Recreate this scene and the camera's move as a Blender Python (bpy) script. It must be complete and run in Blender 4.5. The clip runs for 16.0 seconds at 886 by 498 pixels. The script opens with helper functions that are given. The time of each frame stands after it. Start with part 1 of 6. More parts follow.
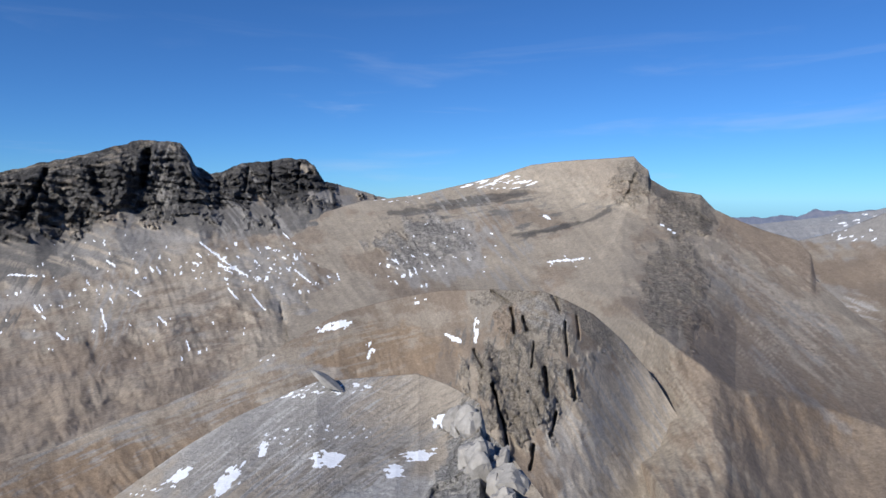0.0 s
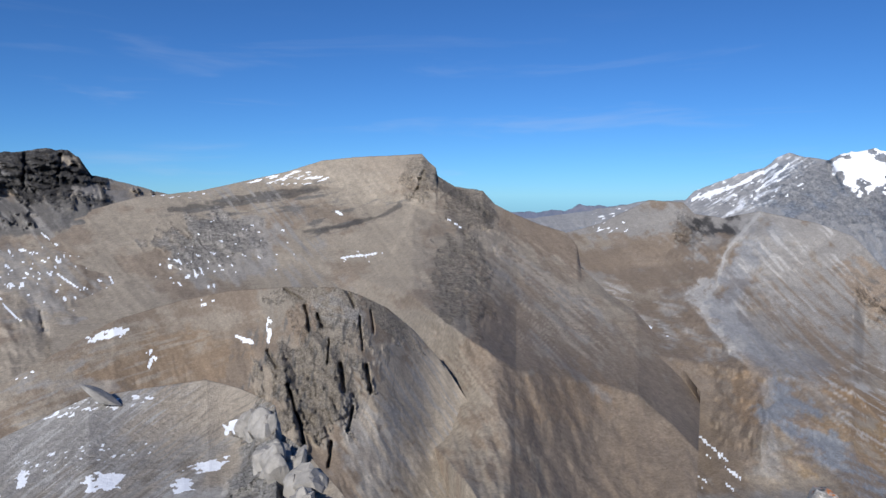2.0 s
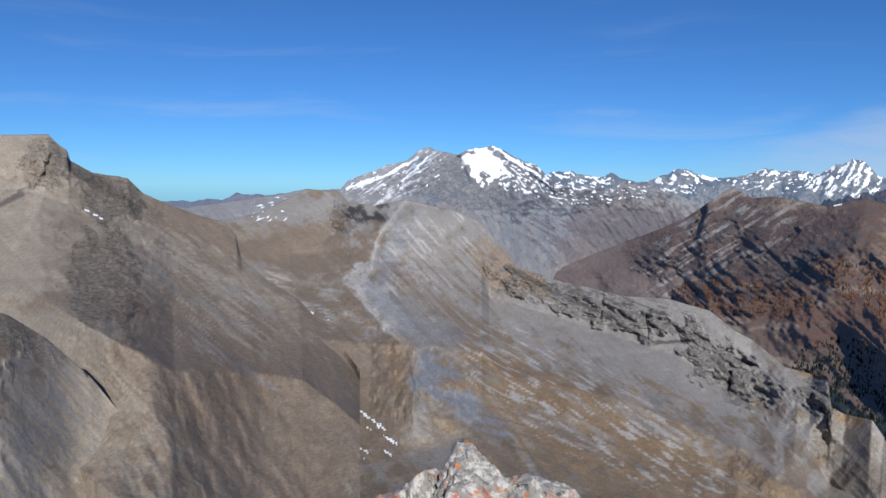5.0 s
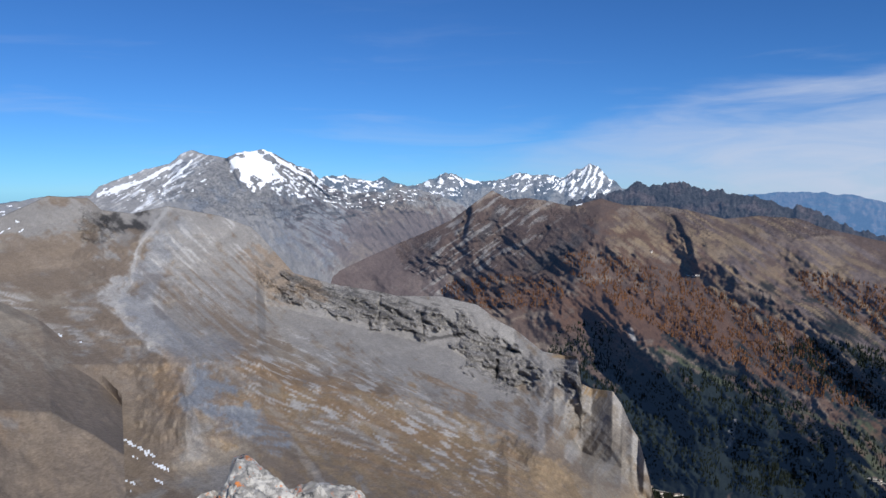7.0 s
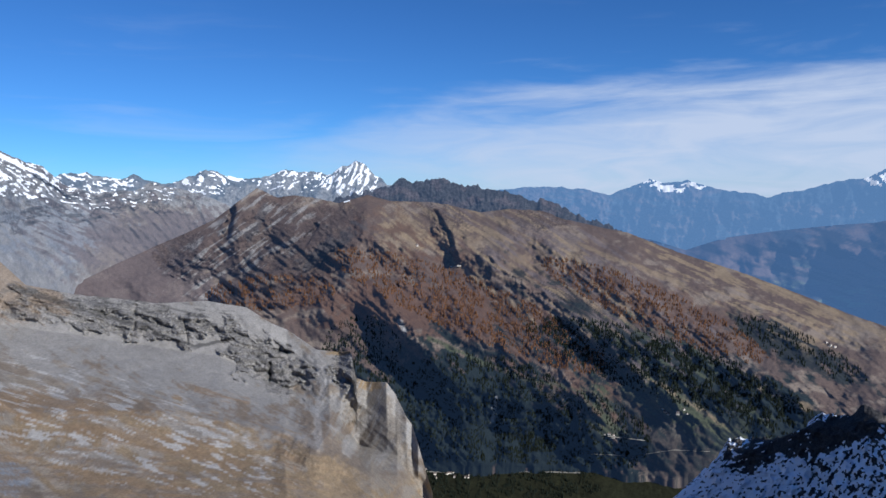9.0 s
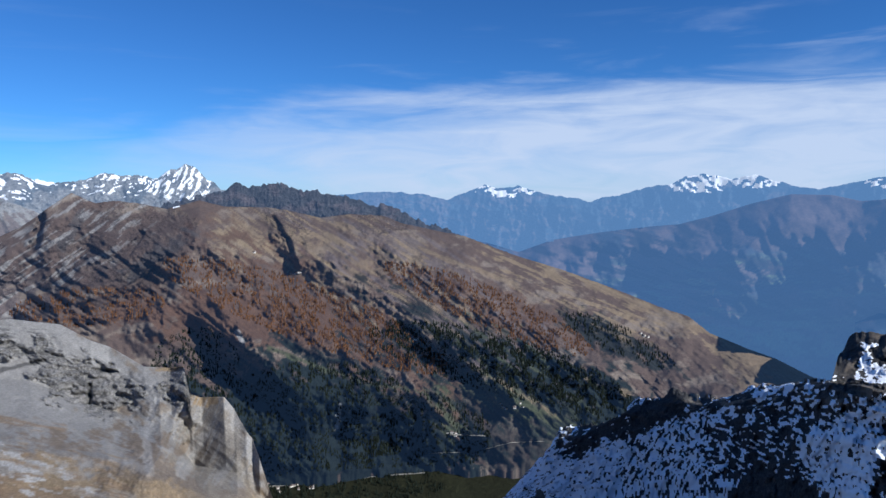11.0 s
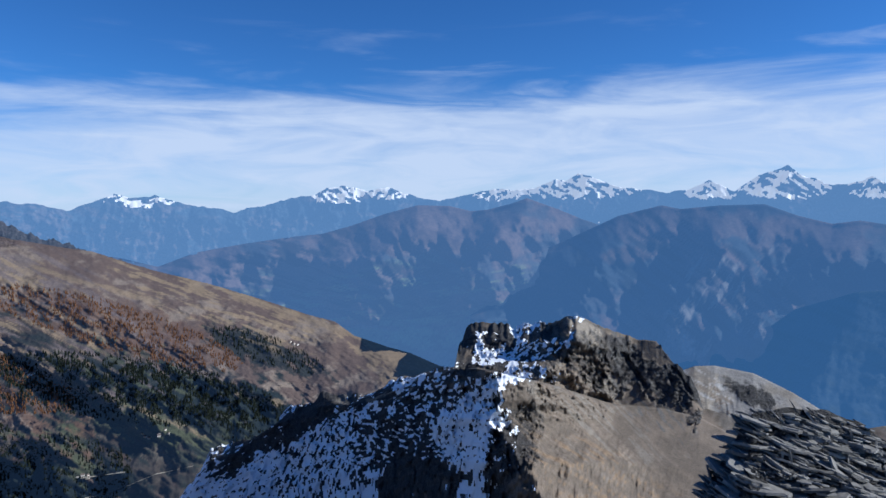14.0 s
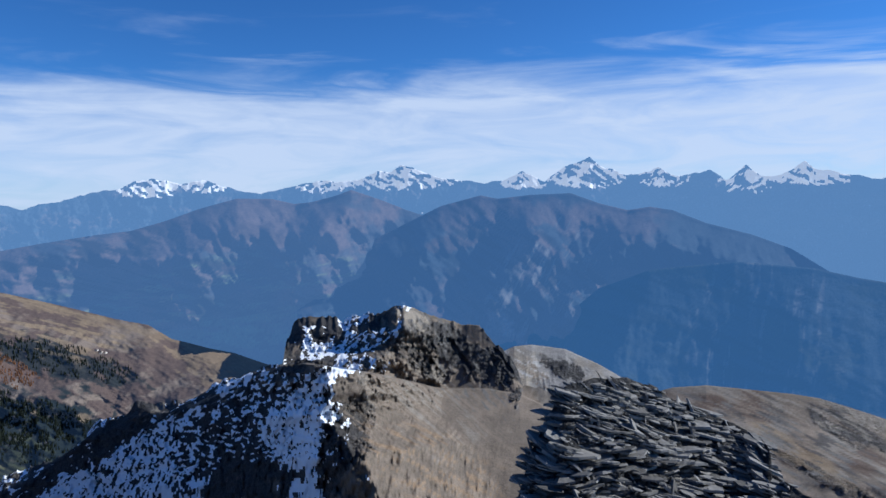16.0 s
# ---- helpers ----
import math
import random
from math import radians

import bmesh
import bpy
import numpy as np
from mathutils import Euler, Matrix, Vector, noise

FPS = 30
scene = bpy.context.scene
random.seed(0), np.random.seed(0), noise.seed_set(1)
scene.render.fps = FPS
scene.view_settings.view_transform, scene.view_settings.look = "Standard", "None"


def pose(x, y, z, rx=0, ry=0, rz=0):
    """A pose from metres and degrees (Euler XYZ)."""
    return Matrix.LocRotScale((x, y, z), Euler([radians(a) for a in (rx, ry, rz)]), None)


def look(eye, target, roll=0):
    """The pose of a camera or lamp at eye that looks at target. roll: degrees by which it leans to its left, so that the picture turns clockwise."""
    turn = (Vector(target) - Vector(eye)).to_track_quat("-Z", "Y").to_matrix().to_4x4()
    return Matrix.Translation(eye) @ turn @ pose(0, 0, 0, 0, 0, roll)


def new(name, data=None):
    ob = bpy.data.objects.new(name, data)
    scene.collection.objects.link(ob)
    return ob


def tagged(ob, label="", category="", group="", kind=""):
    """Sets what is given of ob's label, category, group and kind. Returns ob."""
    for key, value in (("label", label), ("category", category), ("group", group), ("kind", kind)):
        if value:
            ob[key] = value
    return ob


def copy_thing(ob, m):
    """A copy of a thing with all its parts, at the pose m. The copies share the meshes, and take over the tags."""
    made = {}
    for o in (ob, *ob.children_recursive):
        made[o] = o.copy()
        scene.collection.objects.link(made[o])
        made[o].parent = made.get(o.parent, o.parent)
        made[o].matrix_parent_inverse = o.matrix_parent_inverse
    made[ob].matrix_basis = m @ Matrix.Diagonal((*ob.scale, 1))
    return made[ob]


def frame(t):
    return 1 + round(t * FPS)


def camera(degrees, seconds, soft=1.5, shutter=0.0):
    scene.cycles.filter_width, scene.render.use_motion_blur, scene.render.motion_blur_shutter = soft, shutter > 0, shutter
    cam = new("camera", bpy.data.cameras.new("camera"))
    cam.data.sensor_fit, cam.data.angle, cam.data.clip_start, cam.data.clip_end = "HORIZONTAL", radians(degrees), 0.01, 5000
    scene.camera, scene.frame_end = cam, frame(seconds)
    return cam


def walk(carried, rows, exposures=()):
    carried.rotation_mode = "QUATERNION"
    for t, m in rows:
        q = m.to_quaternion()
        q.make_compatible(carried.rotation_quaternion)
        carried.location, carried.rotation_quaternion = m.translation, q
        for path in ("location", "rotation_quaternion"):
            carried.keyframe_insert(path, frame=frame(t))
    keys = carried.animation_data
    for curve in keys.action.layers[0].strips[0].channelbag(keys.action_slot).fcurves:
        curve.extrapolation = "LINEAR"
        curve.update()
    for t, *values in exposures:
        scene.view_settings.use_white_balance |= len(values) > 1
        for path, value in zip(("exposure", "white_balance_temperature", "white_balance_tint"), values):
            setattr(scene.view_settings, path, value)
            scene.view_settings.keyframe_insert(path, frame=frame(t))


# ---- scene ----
EYE = 1.7
cam = camera(66.2, 16.0)
walk(cam, [
    (0.0, pose(0, 0, EYE, 85.78, -0.09, 0.00)),
    (0.5, pose(0, 0, EYE, 85.62, -0.06, -4.90)),
    (1.0, pose(0, 0, EYE, 85.51, -0.13, -9.43)),
    (1.5, pose(0, 0, EYE, 85.47, -0.20, -13.46)),
    (2.0, pose(0, 0, EYE, 85.47, -0.15, -17.35)),
    (2.5, pose(0, 0, EYE, 85.31, 0.11, -21.58)),
    (3.0, pose(0, 0, EYE, 85.30, 0.45, -25.66)),
    (3.5, pose(0, 0, EYE, 85.00, 0.17, -29.60)),
    (4.0, pose(0, 0, EYE, 84.74, 0.19, -34.08)),
    (4.5, pose(0, 0, EYE, 84.64, -0.29, -39.86)),
    (7.0, pose(0, 0, EYE, 85.15, -0.04, -64.30)),
    (7.5, pose(0, 0, EYE, 85.14, -0.08, -68.65)),
    (8.0, pose(0, 0, EYE, 85.01, 0.49, -73.13)),
    (8.5, pose(0, 0, EYE, 84.89, 0.67, -78.37)),
    (9.0, pose(0, 0, EYE, 84.82, 0.50, -83.65)),
    (11.5, pose(0, 0, EYE, 84.93, -0.04, -101.54)),
    (12.0, pose(0, 0, EYE, 84.73, -0.67, -107.41)),
    (12.5, pose(0, 0, EYE, 85.16, -0.45, -112.96)),
    (13.0, pose(0, 0, EYE, 85.69, -0.13, -117.67)),
    (13.5, pose(0, 0, EYE, 85.87, 0.06, -122.06)),
    (14.0, pose(0, 0, EYE, 85.89, 0.10, -126.21)),
    (14.5, pose(0, 0, EYE, 85.97, 0.21, -128.98)),
    (15.0, pose(0, 0, EYE, 86.08, 0.27, -132.33)),
    (15.5, pose(0, 0, EYE, 85.69, 0.47, -136.43)),
    (16.0, pose(0, 0, EYE, 85.09, 0.76, -140.89)),
], [(0.0, 0.14, 6500, 10), (1.5, 0.02, 6500, 10), (3.5, -0.05, 6500, 10), (7.0, -0.04, 6400, 10), (9.0, 0.04, 6200, 9), (12.5, 0.14, 5950, 7), (16.0, 0.15, 5950, 7)])

# ---- world and light ----
SUN_BEARING, SUN_HEIGHT = 218.0, 31.0
world = bpy.data.worlds.new("sky")
scene.world = world
world.use_nodes = True


def wire(tree, kind, inputs=None, **settings):
    """A shader node with its settings; inputs: socket -> value or another socket."""
    n = tree.nodes.new(kind)
    for key, value in settings.items():
        setattr(n, key, value)
    for key, value in (inputs or {}).items():
        if isinstance(value, bpy.types.NodeSocket):
            tree.links.new(value, n.inputs[key])
        else:
            n.inputs[key].default_value = value
    return n


def calc(tree, op, a, b=0.0, c=0.0):
    return wire(tree, "ShaderNodeMath", {0: a, 1: b, 2: c}, operation=op).outputs[0]


def ramp(tree, value, lo, hi):
    return wire(tree, "ShaderNodeMapRange", {"Value": value, "From Min": lo, "From Max": hi}, interpolation_type="SMOOTHSTEP").outputs[0]


def blend(tree, fac, a, b, how="MIX"):
    n = wire(tree, "ShaderNodeMix", data_type="RGBA", blend_type=how)
    for k, v in ((0, fac), (6, a), (7, b)):
        if isinstance(v, bpy.types.NodeSocket):
            tree.links.new(v, n.inputs[k])
        else:
            n.inputs[k].default_value = v if k == 0 else (*v[:3], 1)
    return n.outputs[2]


def build_sky():
    tr = world.node_tree
    tr.nodes.clear()
    sky = wire(tr, "ShaderNodeTexSky", sky_type="NISHITA", sun_disc=False, sun_elevation=radians(SUN_HEIGHT),
               sun_rotation=radians(SUN_BEARING), altitude=2900.0, air_density=1.0, dust_density=0.35, ozone_density=3.0)
    deep = blend(tr, 1.0, sky.outputs[0], SKY_TINT, "MULTIPLY")
    way = wire(tr, "ShaderNodeTexCoord").outputs["Generated"]
    xyz = wire(tr, "ShaderNodeSeparateXYZ", {0: way})
    bearing = calc(tr, "MULTIPLY", calc(tr, "ARCTAN2", xyz.outputs[0], xyz.outputs[1]), 57.2958)
    lift = calc(tr, "MULTIPLY", calc(tr, "ARCSINE", xyz.outputs[2]), 57.2958)
    flat = wire(tr, "ShaderNodeCombineXYZ", {0: calc(tr, "MULTIPLY", bearing, 0.055), 1: calc(tr, "MULTIPLY", lift, 0.42), 2: 3.1})
    big = wire(tr, "ShaderNodeTexNoise", {"Vector": flat.outputs[0], "Scale": 1.0, "Detail": 6.0, "Roughness": 0.55, "Distortion": 0.5}).outputs[0]
    # the cloud bank in the south-east: its upper edge climbs towards the south
    climb = ramp(tr, bearing, 52.0, 100.0)
    top = calc(tr, "ADD", calc(tr, "MULTIPLY_ADD", climb, 6.3, 1.2), calc(tr, "MULTIPLY", ramp(tr, bearing, 100.0, 160.0), 1.2))
    over = calc(tr, "SUBTRACT", calc(tr, "ADD", lift, calc(tr, "MULTIPLY_ADD", big, 9.0, -4.5)), top)
    bank = calc(tr, "MULTIPLY", ramp(tr, over, 2.0, -2.2), climb)
    wisp = calc(tr, "MULTIPLY", ramp(tr, big, 0.53, 0.75), ramp(tr, lift, 17.0, 6.0))
    thin = calc(tr, "MULTIPLY", wisp, calc(tr, "MULTIPLY_ADD", ramp(tr, bearing, 85.0, 150.0), 0.55, 0.16))
    curl = wire(tr, "ShaderNodeCombineXYZ", {0: calc(tr, "MULTIPLY", bearing, 0.11), 1: calc(tr, "MULTIPLY", lift, 0.5), 2: 8.4})
    small = wire(tr, "ShaderNodeTexNoise", {"Vector": curl.outputs[0], "Scale": 1.0, "Detail": 7.0, "Roughness": 0.6, "Distortion": 0.8}).outputs[0]
    body = calc(tr, "MULTIPLY_ADD", small, 1.1, 0.25)
    amount = calc(tr, "MINIMUM", calc(tr, "MAXIMUM", calc(tr, "MULTIPLY", bank, body), thin), 0.9)
    cloudy = blend(tr, amount, deep, CLOUD)
    bg = wire(tr, "ShaderNodeBackground", {"Color": cloudy, "Strength": SKY_POWER})
    out = wire(tr, "ShaderNodeOutputWorld")
    tr.links.new(bg.outputs[0], out.inputs[0])


SKY_POWER, SKY_TINT, CLOUD = 0.10, (0.32, 0.64, 1.01), (5.6, 6.3, 7.8)
build_sky()
lamp = bpy.data.lights.new("sun", "SUN")
lamp.energy, lamp.angle, lamp.color = 4.9, radians(0.5), (1.0, 0.96, 0.90)
sun = new("sun", lamp)
sb, sh = radians(SUN_BEARING), radians(SUN_HEIGHT)
sun.matrix_world = look((300 * math.sin(sb) * math.cos(sh), 300 * math.cos(sb) * math.cos(sh), 300 * math.sin(sh)), (0, 0, 0))

# ---- noise ----


def lattice(ix, iy, seed):
    h = (ix.astype(np.int64) * 374761393 + iy.astype(np.int64) * 668265263 + seed * 1442695041) & 0xFFFFFFFF
    h = ((h ^ (h >> 13)) * 1274126177) & 0xFFFFFFFF
    h = ((h ^ (h >> 16)) * 2246822519) & 0xFFFFFFFF
    return ((h ^ (h >> 15)) & 0xFFFFFF) / 16777216.0


def perlin(x, y, seed):
    x0, y0 = np.floor(x), np.floor(y)
    fx, fy = x - x0, y - y0
    u, v = fx * fx * fx * (fx * (fx * 6 - 15) + 10), fy * fy * fy * (fy * (fy * 6 - 15) + 10)

    def corner(dx, dy):
        a = lattice(x0 + dx, y0 + dy, seed) * 6.2831853
        return np.cos(a) * (fx - dx) + np.sin(a) * (fy - dy)
    low = corner(0, 0) * (1 - u) + corner(1, 0) * u
    high = corner(0, 1) * (1 - u) + corner(1, 1) * u
    return (low * (1 - v) + high * v) * 1.5


def fbm(x, y, octaves, seed, gain=0.5):
    total, amp = np.zeros_like(x), 1.0
    for k in range(octaves):
        total += amp * perlin(x * 2.0 ** k, y * 2.0 ** k, seed + k * 17)
        amp *= gain
    return total


def ridged(x, y, octaves, seed, gain=0.55):
    total, amp = np.zeros_like(x), 1.0
    for k in range(octaves):
        total += amp * (0.5 - np.abs(perlin(x * 2.0 ** k, y * 2.0 ** k, seed + k * 23)) * 1.4)
        amp *= gain
    return total


def soft(v, lo, hi):
    t = np.clip((v - lo) / (hi - lo), 0, 1)
    return t * t * (3 - 2 * t)


# ---- materials ----
HUES = {
    "tan": (0.275, 0.24, 0.197), "brown": (0.205, 0.165, 0.13), "ochre": (0.235, 0.165, 0.105), "scree": (0.255, 0.243, 0.23),
    "pale": (0.40, 0.39, 0.375), "dark": (0.062, 0.06, 0.06), "black": (0.04, 0.04, 0.042), "rock": (0.215, 0.19, 0.16),
    "blue": (0.21, 0.225, 0.25), "sand": (0.34, 0.295, 0.24), "grass": (0.25, 0.185, 0.115), "straw": (0.215, 0.16, 0.10),
    "larch": (0.10, 0.058, 0.038), "wood": (0.012, 0.017, 0.015), "meadow": (0.06, 0.066, 0.034), "rust": (0.10, 0.070, 0.055),
    "plum": (0.12, 0.095, 0.09), "grey": (0.27, 0.26, 0.245), "snow": (0.86, 0.88, 0.92),
    # the far ranges' blue is haze put into the base colour
    "dun": (0.15, 0.123, 0.098), "slate": (0.125, 0.12, 0.115), "hazeblue": (0.06, 0.085, 0.105), "pasture": (0.26, 0.32, 0.16), "farbrown": (0.20, 0.145, 0.125),
}


def surface(name, grain, relief=0.5, rough=0.95, spread=0.5, air=None, shine=0.15):
    """Ground of many tones: the zone's colour, broken up by grain at three sizes, and fine relief.
    air: the haze before far land, mixed in as glow: its colour and share."""
    m = bpy.data.materials.new(name)
    m.use_nodes = True
    tr = m.node_tree
    b = tr.nodes["Principled BSDF"]
    tone = wire(tr, "ShaderNodeAttribute", attribute_name="tone").outputs["Color"]
    place = wire(tr, "ShaderNodeNewGeometry").outputs["Position"]
    coarse = wire(tr, "ShaderNodeTexNoise", {"Vector": place, "Scale": 0.25 / grain, "Detail": 8.0, "Roughness": 0.62}).outputs[0]
    fine = wire(tr, "ShaderNodeTexNoise", {"Vector": place, "Scale": 1.0 / grain, "Detail": 6.0, "Roughness": 0.7}).outputs[0]
    stone = wire(tr, "ShaderNodeTexVoronoi", {"Vector": place, "Scale": 0.8 / grain, "Randomness": 1.0}).outputs["Color"]
    both = calc(tr, "ADD", calc(tr, "MULTIPLY", coarse, 0.7), calc(tr, "MULTIPLY", fine, 1.3))
    level = calc(tr, "MULTIPLY_ADD", calc(tr, "SUBTRACT", both, 1.0), 2.6 * spread, 1.0)
    speck = wire(tr, "ShaderNodeSeparateColor", {0: stone}).outputs[0]
    level = calc(tr, "MULTIPLY", level, calc(tr, "MULTIPLY_ADD", speck, 0.5 * spread, 1.0 - 0.25 * spread))
    shade = wire(tr, "ShaderNodeCombineColor", {0: level, 1: level, 2: level}).outputs[0]
    colour = blend(tr, 1.0, tone, shade, "MULTIPLY")
    tr.links.new(colour, b.inputs["Base Color"])
    b.inputs["Roughness"].default_value = rough
    b.inputs["Specular IOR Level"].default_value = shine
    high = calc(tr, "ADD", calc(tr, "MULTIPLY", coarse, 2.0), calc(tr, "MULTIPLY", fine, 0.6))
    bump = wire(tr, "ShaderNodeBump", {"Height": high, "Strength": relief, "Distance": grain * 1.2})
    tr.links.new(bump.outputs[0], b.inputs["Normal"])
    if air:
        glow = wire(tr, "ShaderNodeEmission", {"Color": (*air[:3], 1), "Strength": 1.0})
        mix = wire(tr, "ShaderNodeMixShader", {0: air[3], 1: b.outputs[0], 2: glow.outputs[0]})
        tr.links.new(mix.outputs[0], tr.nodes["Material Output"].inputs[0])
    return m


def plain(name, colour, rough=0.8, vary=0.25, scale=3.0, relief=0.2, metal=0.0, shine=0.3, island=0.0, air=None, spots=None):
    m = bpy.data.materials.new(name)
    m.use_nodes = True
    tr = m.node_tree
    b = tr.nodes["Principled BSDF"]
    place = wire(tr, "ShaderNodeNewGeometry")
    n = wire(tr, "ShaderNodeTexNoise", {"Vector": place.outputs["Position"], "Scale": scale, "Detail": 7.0, "Roughness": 0.65}).outputs[0]
    level = calc(tr, "MULTIPLY_ADD", calc(tr, "SUBTRACT", n, 0.5), 4 * vary, 1.0)
    if island:
        level = calc(tr, "MULTIPLY", level, calc(tr, "MULTIPLY_ADD", place.outputs["Random Per Island"], island, 1 - island / 2))
    shade = wire(tr, "ShaderNodeCombineColor", {0: level, 1: level, 2: level}).outputs[0]
    hue = blend(tr, 1.0, colour, shade, "MULTIPLY")
    for tint, size, share, z in spots or ():
        at = wire(tr, "ShaderNodeVectorMath", {0: place.outputs["Position"], 1: (z, z * 2.3, 0.0)}, operation="ADD").outputs[0]
        patch = wire(tr, "ShaderNodeTexNoise", {"Vector": at, "Scale": size, "Detail": 8.0, "Roughness": 0.7}).outputs[0]
        hue = blend(tr, ramp(tr, patch, 1 - share, 1.05 - share), hue, tint)
    tr.links.new(hue, b.inputs["Base Color"])
    b.inputs["Roughness"].default_value, b.inputs["Metallic"].default_value = rough, metal
    b.inputs["Specular IOR Level"].default_value = shine
    bump = wire(tr, "ShaderNodeBump", {"Height": n, "Strength": relief, "Distance": 0.3 / scale})
    tr.links.new(bump.outputs[0], b.inputs["Normal"])
    # glow mixed in for the haze before far land
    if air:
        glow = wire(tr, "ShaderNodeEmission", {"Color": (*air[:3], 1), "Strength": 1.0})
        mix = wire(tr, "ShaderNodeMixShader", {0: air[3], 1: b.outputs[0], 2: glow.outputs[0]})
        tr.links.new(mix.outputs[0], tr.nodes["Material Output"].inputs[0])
    return m


# ---- land ----
FLOOR = -1300.0


def mesh_of(name, co, quads, tone=None, smooth=True):
    used, back = np.unique(quads, return_inverse=True)
    quads = back.reshape(quads.shape)
    me = bpy.data.meshes.new(name)
    me.vertices.add(len(used))
    me.vertices.foreach_set("co", co[used].astype(np.float32).ravel())
    n, k = quads.shape
    me.loops.add(n * k)
    me.loops.foreach_set("vertex_index", quads.astype(np.int32).ravel())
    me.polygons.add(n)
    me.polygons.foreach_set("loop_start", np.arange(0, n * k, k, dtype=np.int32))
    me.polygons.foreach_set("use_smooth", np.full(n, smooth))
    me.update(calc_edges=True)
    if tone is not None:
        layer = me.color_attributes.new("tone", "FLOAT_COLOR", "POINT")
        full = np.ones((len(used), 4), np.float32)
        full[:, :3] = tone[used]
        layer.data.foreach_set("color", full.ravel())
    return me


def land(name, label, category, lines, span, step, counts, base, zones=(), ribs=(), flecks=(), seed=1, size=40.0, swell=8.0, crag=10.0,
         jag=0.0, grain=3.0, relief=0.6, spread=0.52, air=None, parts=("scree_slope", "rock_face", "snow_field"), stretch=2.2,
         kind="", rocky=0.0, snow_mat=None, strata=0.0, gully=0.0, shear=0.0, rills=0.05, trails=(), patchy=0.6, strands=(), spines=(), rounded=False):
    """One piece of land seen from the summit, lofted from its foot line to its crest.
    lines: rows of (bearing, distance, height), foot first. zones: (tone, bearing, tilt, wide, high, strength, lean).
    ribs: ([(bearing, tilt)...], metres out, width to either side). flecks: (bearing, tilt, wide, high, lean, share, size).
    trails: (tone, [(bearing, tilt)...], width, strength), narrow strips; the tone "cut" is a cleft, its strength the depth in metres.
    strands: (tone, bearing, tilt, wide, high, lean, share, across, along), many thin streaks within an ellipse.
    spines: ([(bearing, tilt)...], metres, width), spurs standing out of the slope, or hollows where the metres are negative."""
    az = np.arange(span[0], span[1] + step, step)
    cols = []
    for line in lines:
        line = sorted(line)
        b = [p[0] for p in line]
        cols.append((np.interp(az, b, [p[1] for p in line]), np.interp(az, b, [(p[2] - EYE) / p[1] for p in line])))
    wide = max(1, int(2.5 / step)) * 2 + 1
    for k in range(len(cols) - (not rounded)):
        d = np.pad(cols[k][0], wide // 2, mode="edge")
        cols[k] = (np.convolve(np.convolve(np.pad(d, wide // 2, mode="edge"), np.ones(wide) / wide, "valid"), np.ones(wide) / wide, "valid"), cols[k][1])
    rr, tt, edge = [], [], []
    for k, n in enumerate(counts):
        s = np.linspace(0, 1, n, endpoint=False)[:, None]
        (r0, t0), (r1, t1) = cols[k], cols[k + 1]
        rr.append(r0 + (r1 - r0) * s)
        tt.append(t0 + (t1 - t0) * s)
        edge.append(np.full((n, 1), 1.0) if k < len(counts) - 1 else 1 - s)
    rr.append(cols[-1][0][None])
    tt.append(cols[-1][1][None])
    edge.append(np.zeros((1, 1)))
    r, t, edge = np.concatenate(rr), np.concatenate(tt), np.concatenate(edge)
    a = np.broadcast_to(az, r.shape)
    mid = float(np.median(r))
    u = np.radians(a) * mid
    e = np.degrees(np.arctan(t))
    z = EYE + t * r
    v = np.vstack([np.zeros((1, r.shape[1])), np.cumsum(np.hypot(np.diff(r, axis=0), np.diff(z, axis=0)), axis=0)])
    w = np.radians(e) * mid * 1.3
    # tones and masks
    big = fbm(u / (size * 2.5), w / (size * 1.5), 5, seed + 3)
    us = u + shear * w
    streak = fbm(us / (size * 0.3), w / (size * 1.8), 5, seed + 5, 0.6)
    rill = ridged(us / (size * 0.14) + 0.3 * big, w / (size * 1.6), 3, seed + 6, 0.6)
    fray = fbm(u / (size * 0.5), w / (size * 0.5), 5, seed + 7, 0.65)
    tone = np.empty(r.shape + (3,))
    tone[:] = HUES[base[0]]
    for k, hue in enumerate(base[1:]):
        m = soft(fbm(u / (size * 1.7), w / size, 5, seed + 31 * k + 40, 0.6) + 0.25 * streak, 0.0, 0.5)[..., None]
        tone = tone * (1 - m * 0.8) + np.array(HUES[hue]) * m * 0.8
    crags = np.full(r.shape, float(rocky))
    snow = np.zeros(r.shape)
    bare = np.zeros(r.shape)
    for hue, ba, be, wide, high, strength, lean in zones:
        ca, sa = math.cos(radians(lean)), math.sin(radians(lean))
        da, de = a - ba, e - be
        p, q = (da * ca + de * sa) / wide, (-da * sa + de * ca) / high
        m = soft(1.12 - np.sqrt(p * p + q * q) + 0.35 * fray + 0.3 * streak, 0.0, 0.3) * strength
        if hue == "snow":
            solid = strength > 0.95
            k = 1.6 if solid else 4.5
            m = np.minimum(1.1 - np.sqrt(p * p + q * q), 9.0 if solid else 0.12)
            m = soft(m + 0.2 * fray + (0.15 if solid else 0.5) * streak + patchy * fbm(p * k + ba, q * k, 5, seed + 13, 0.6), 0.0, 0.15) * strength
            snow = np.maximum(snow, m)
        elif hue == "speckle":
            f = fbm((da * ca + de * sa) / 0.6 + ba, (-da * sa + de * ca) / 0.24, 4, seed + 17, 0.6)
            bare = np.maximum(bare, soft(m - 0.52 + 0.6 * f, -0.06, 0.06))
        elif hue == "bare":
            bare = np.maximum(bare, m)
        elif hue == "crag":
            crags = np.maximum(crags, m)
        else:
            tone = tone * (1 - m[..., None]) + np.array(HUES[hue]) * m[..., None]
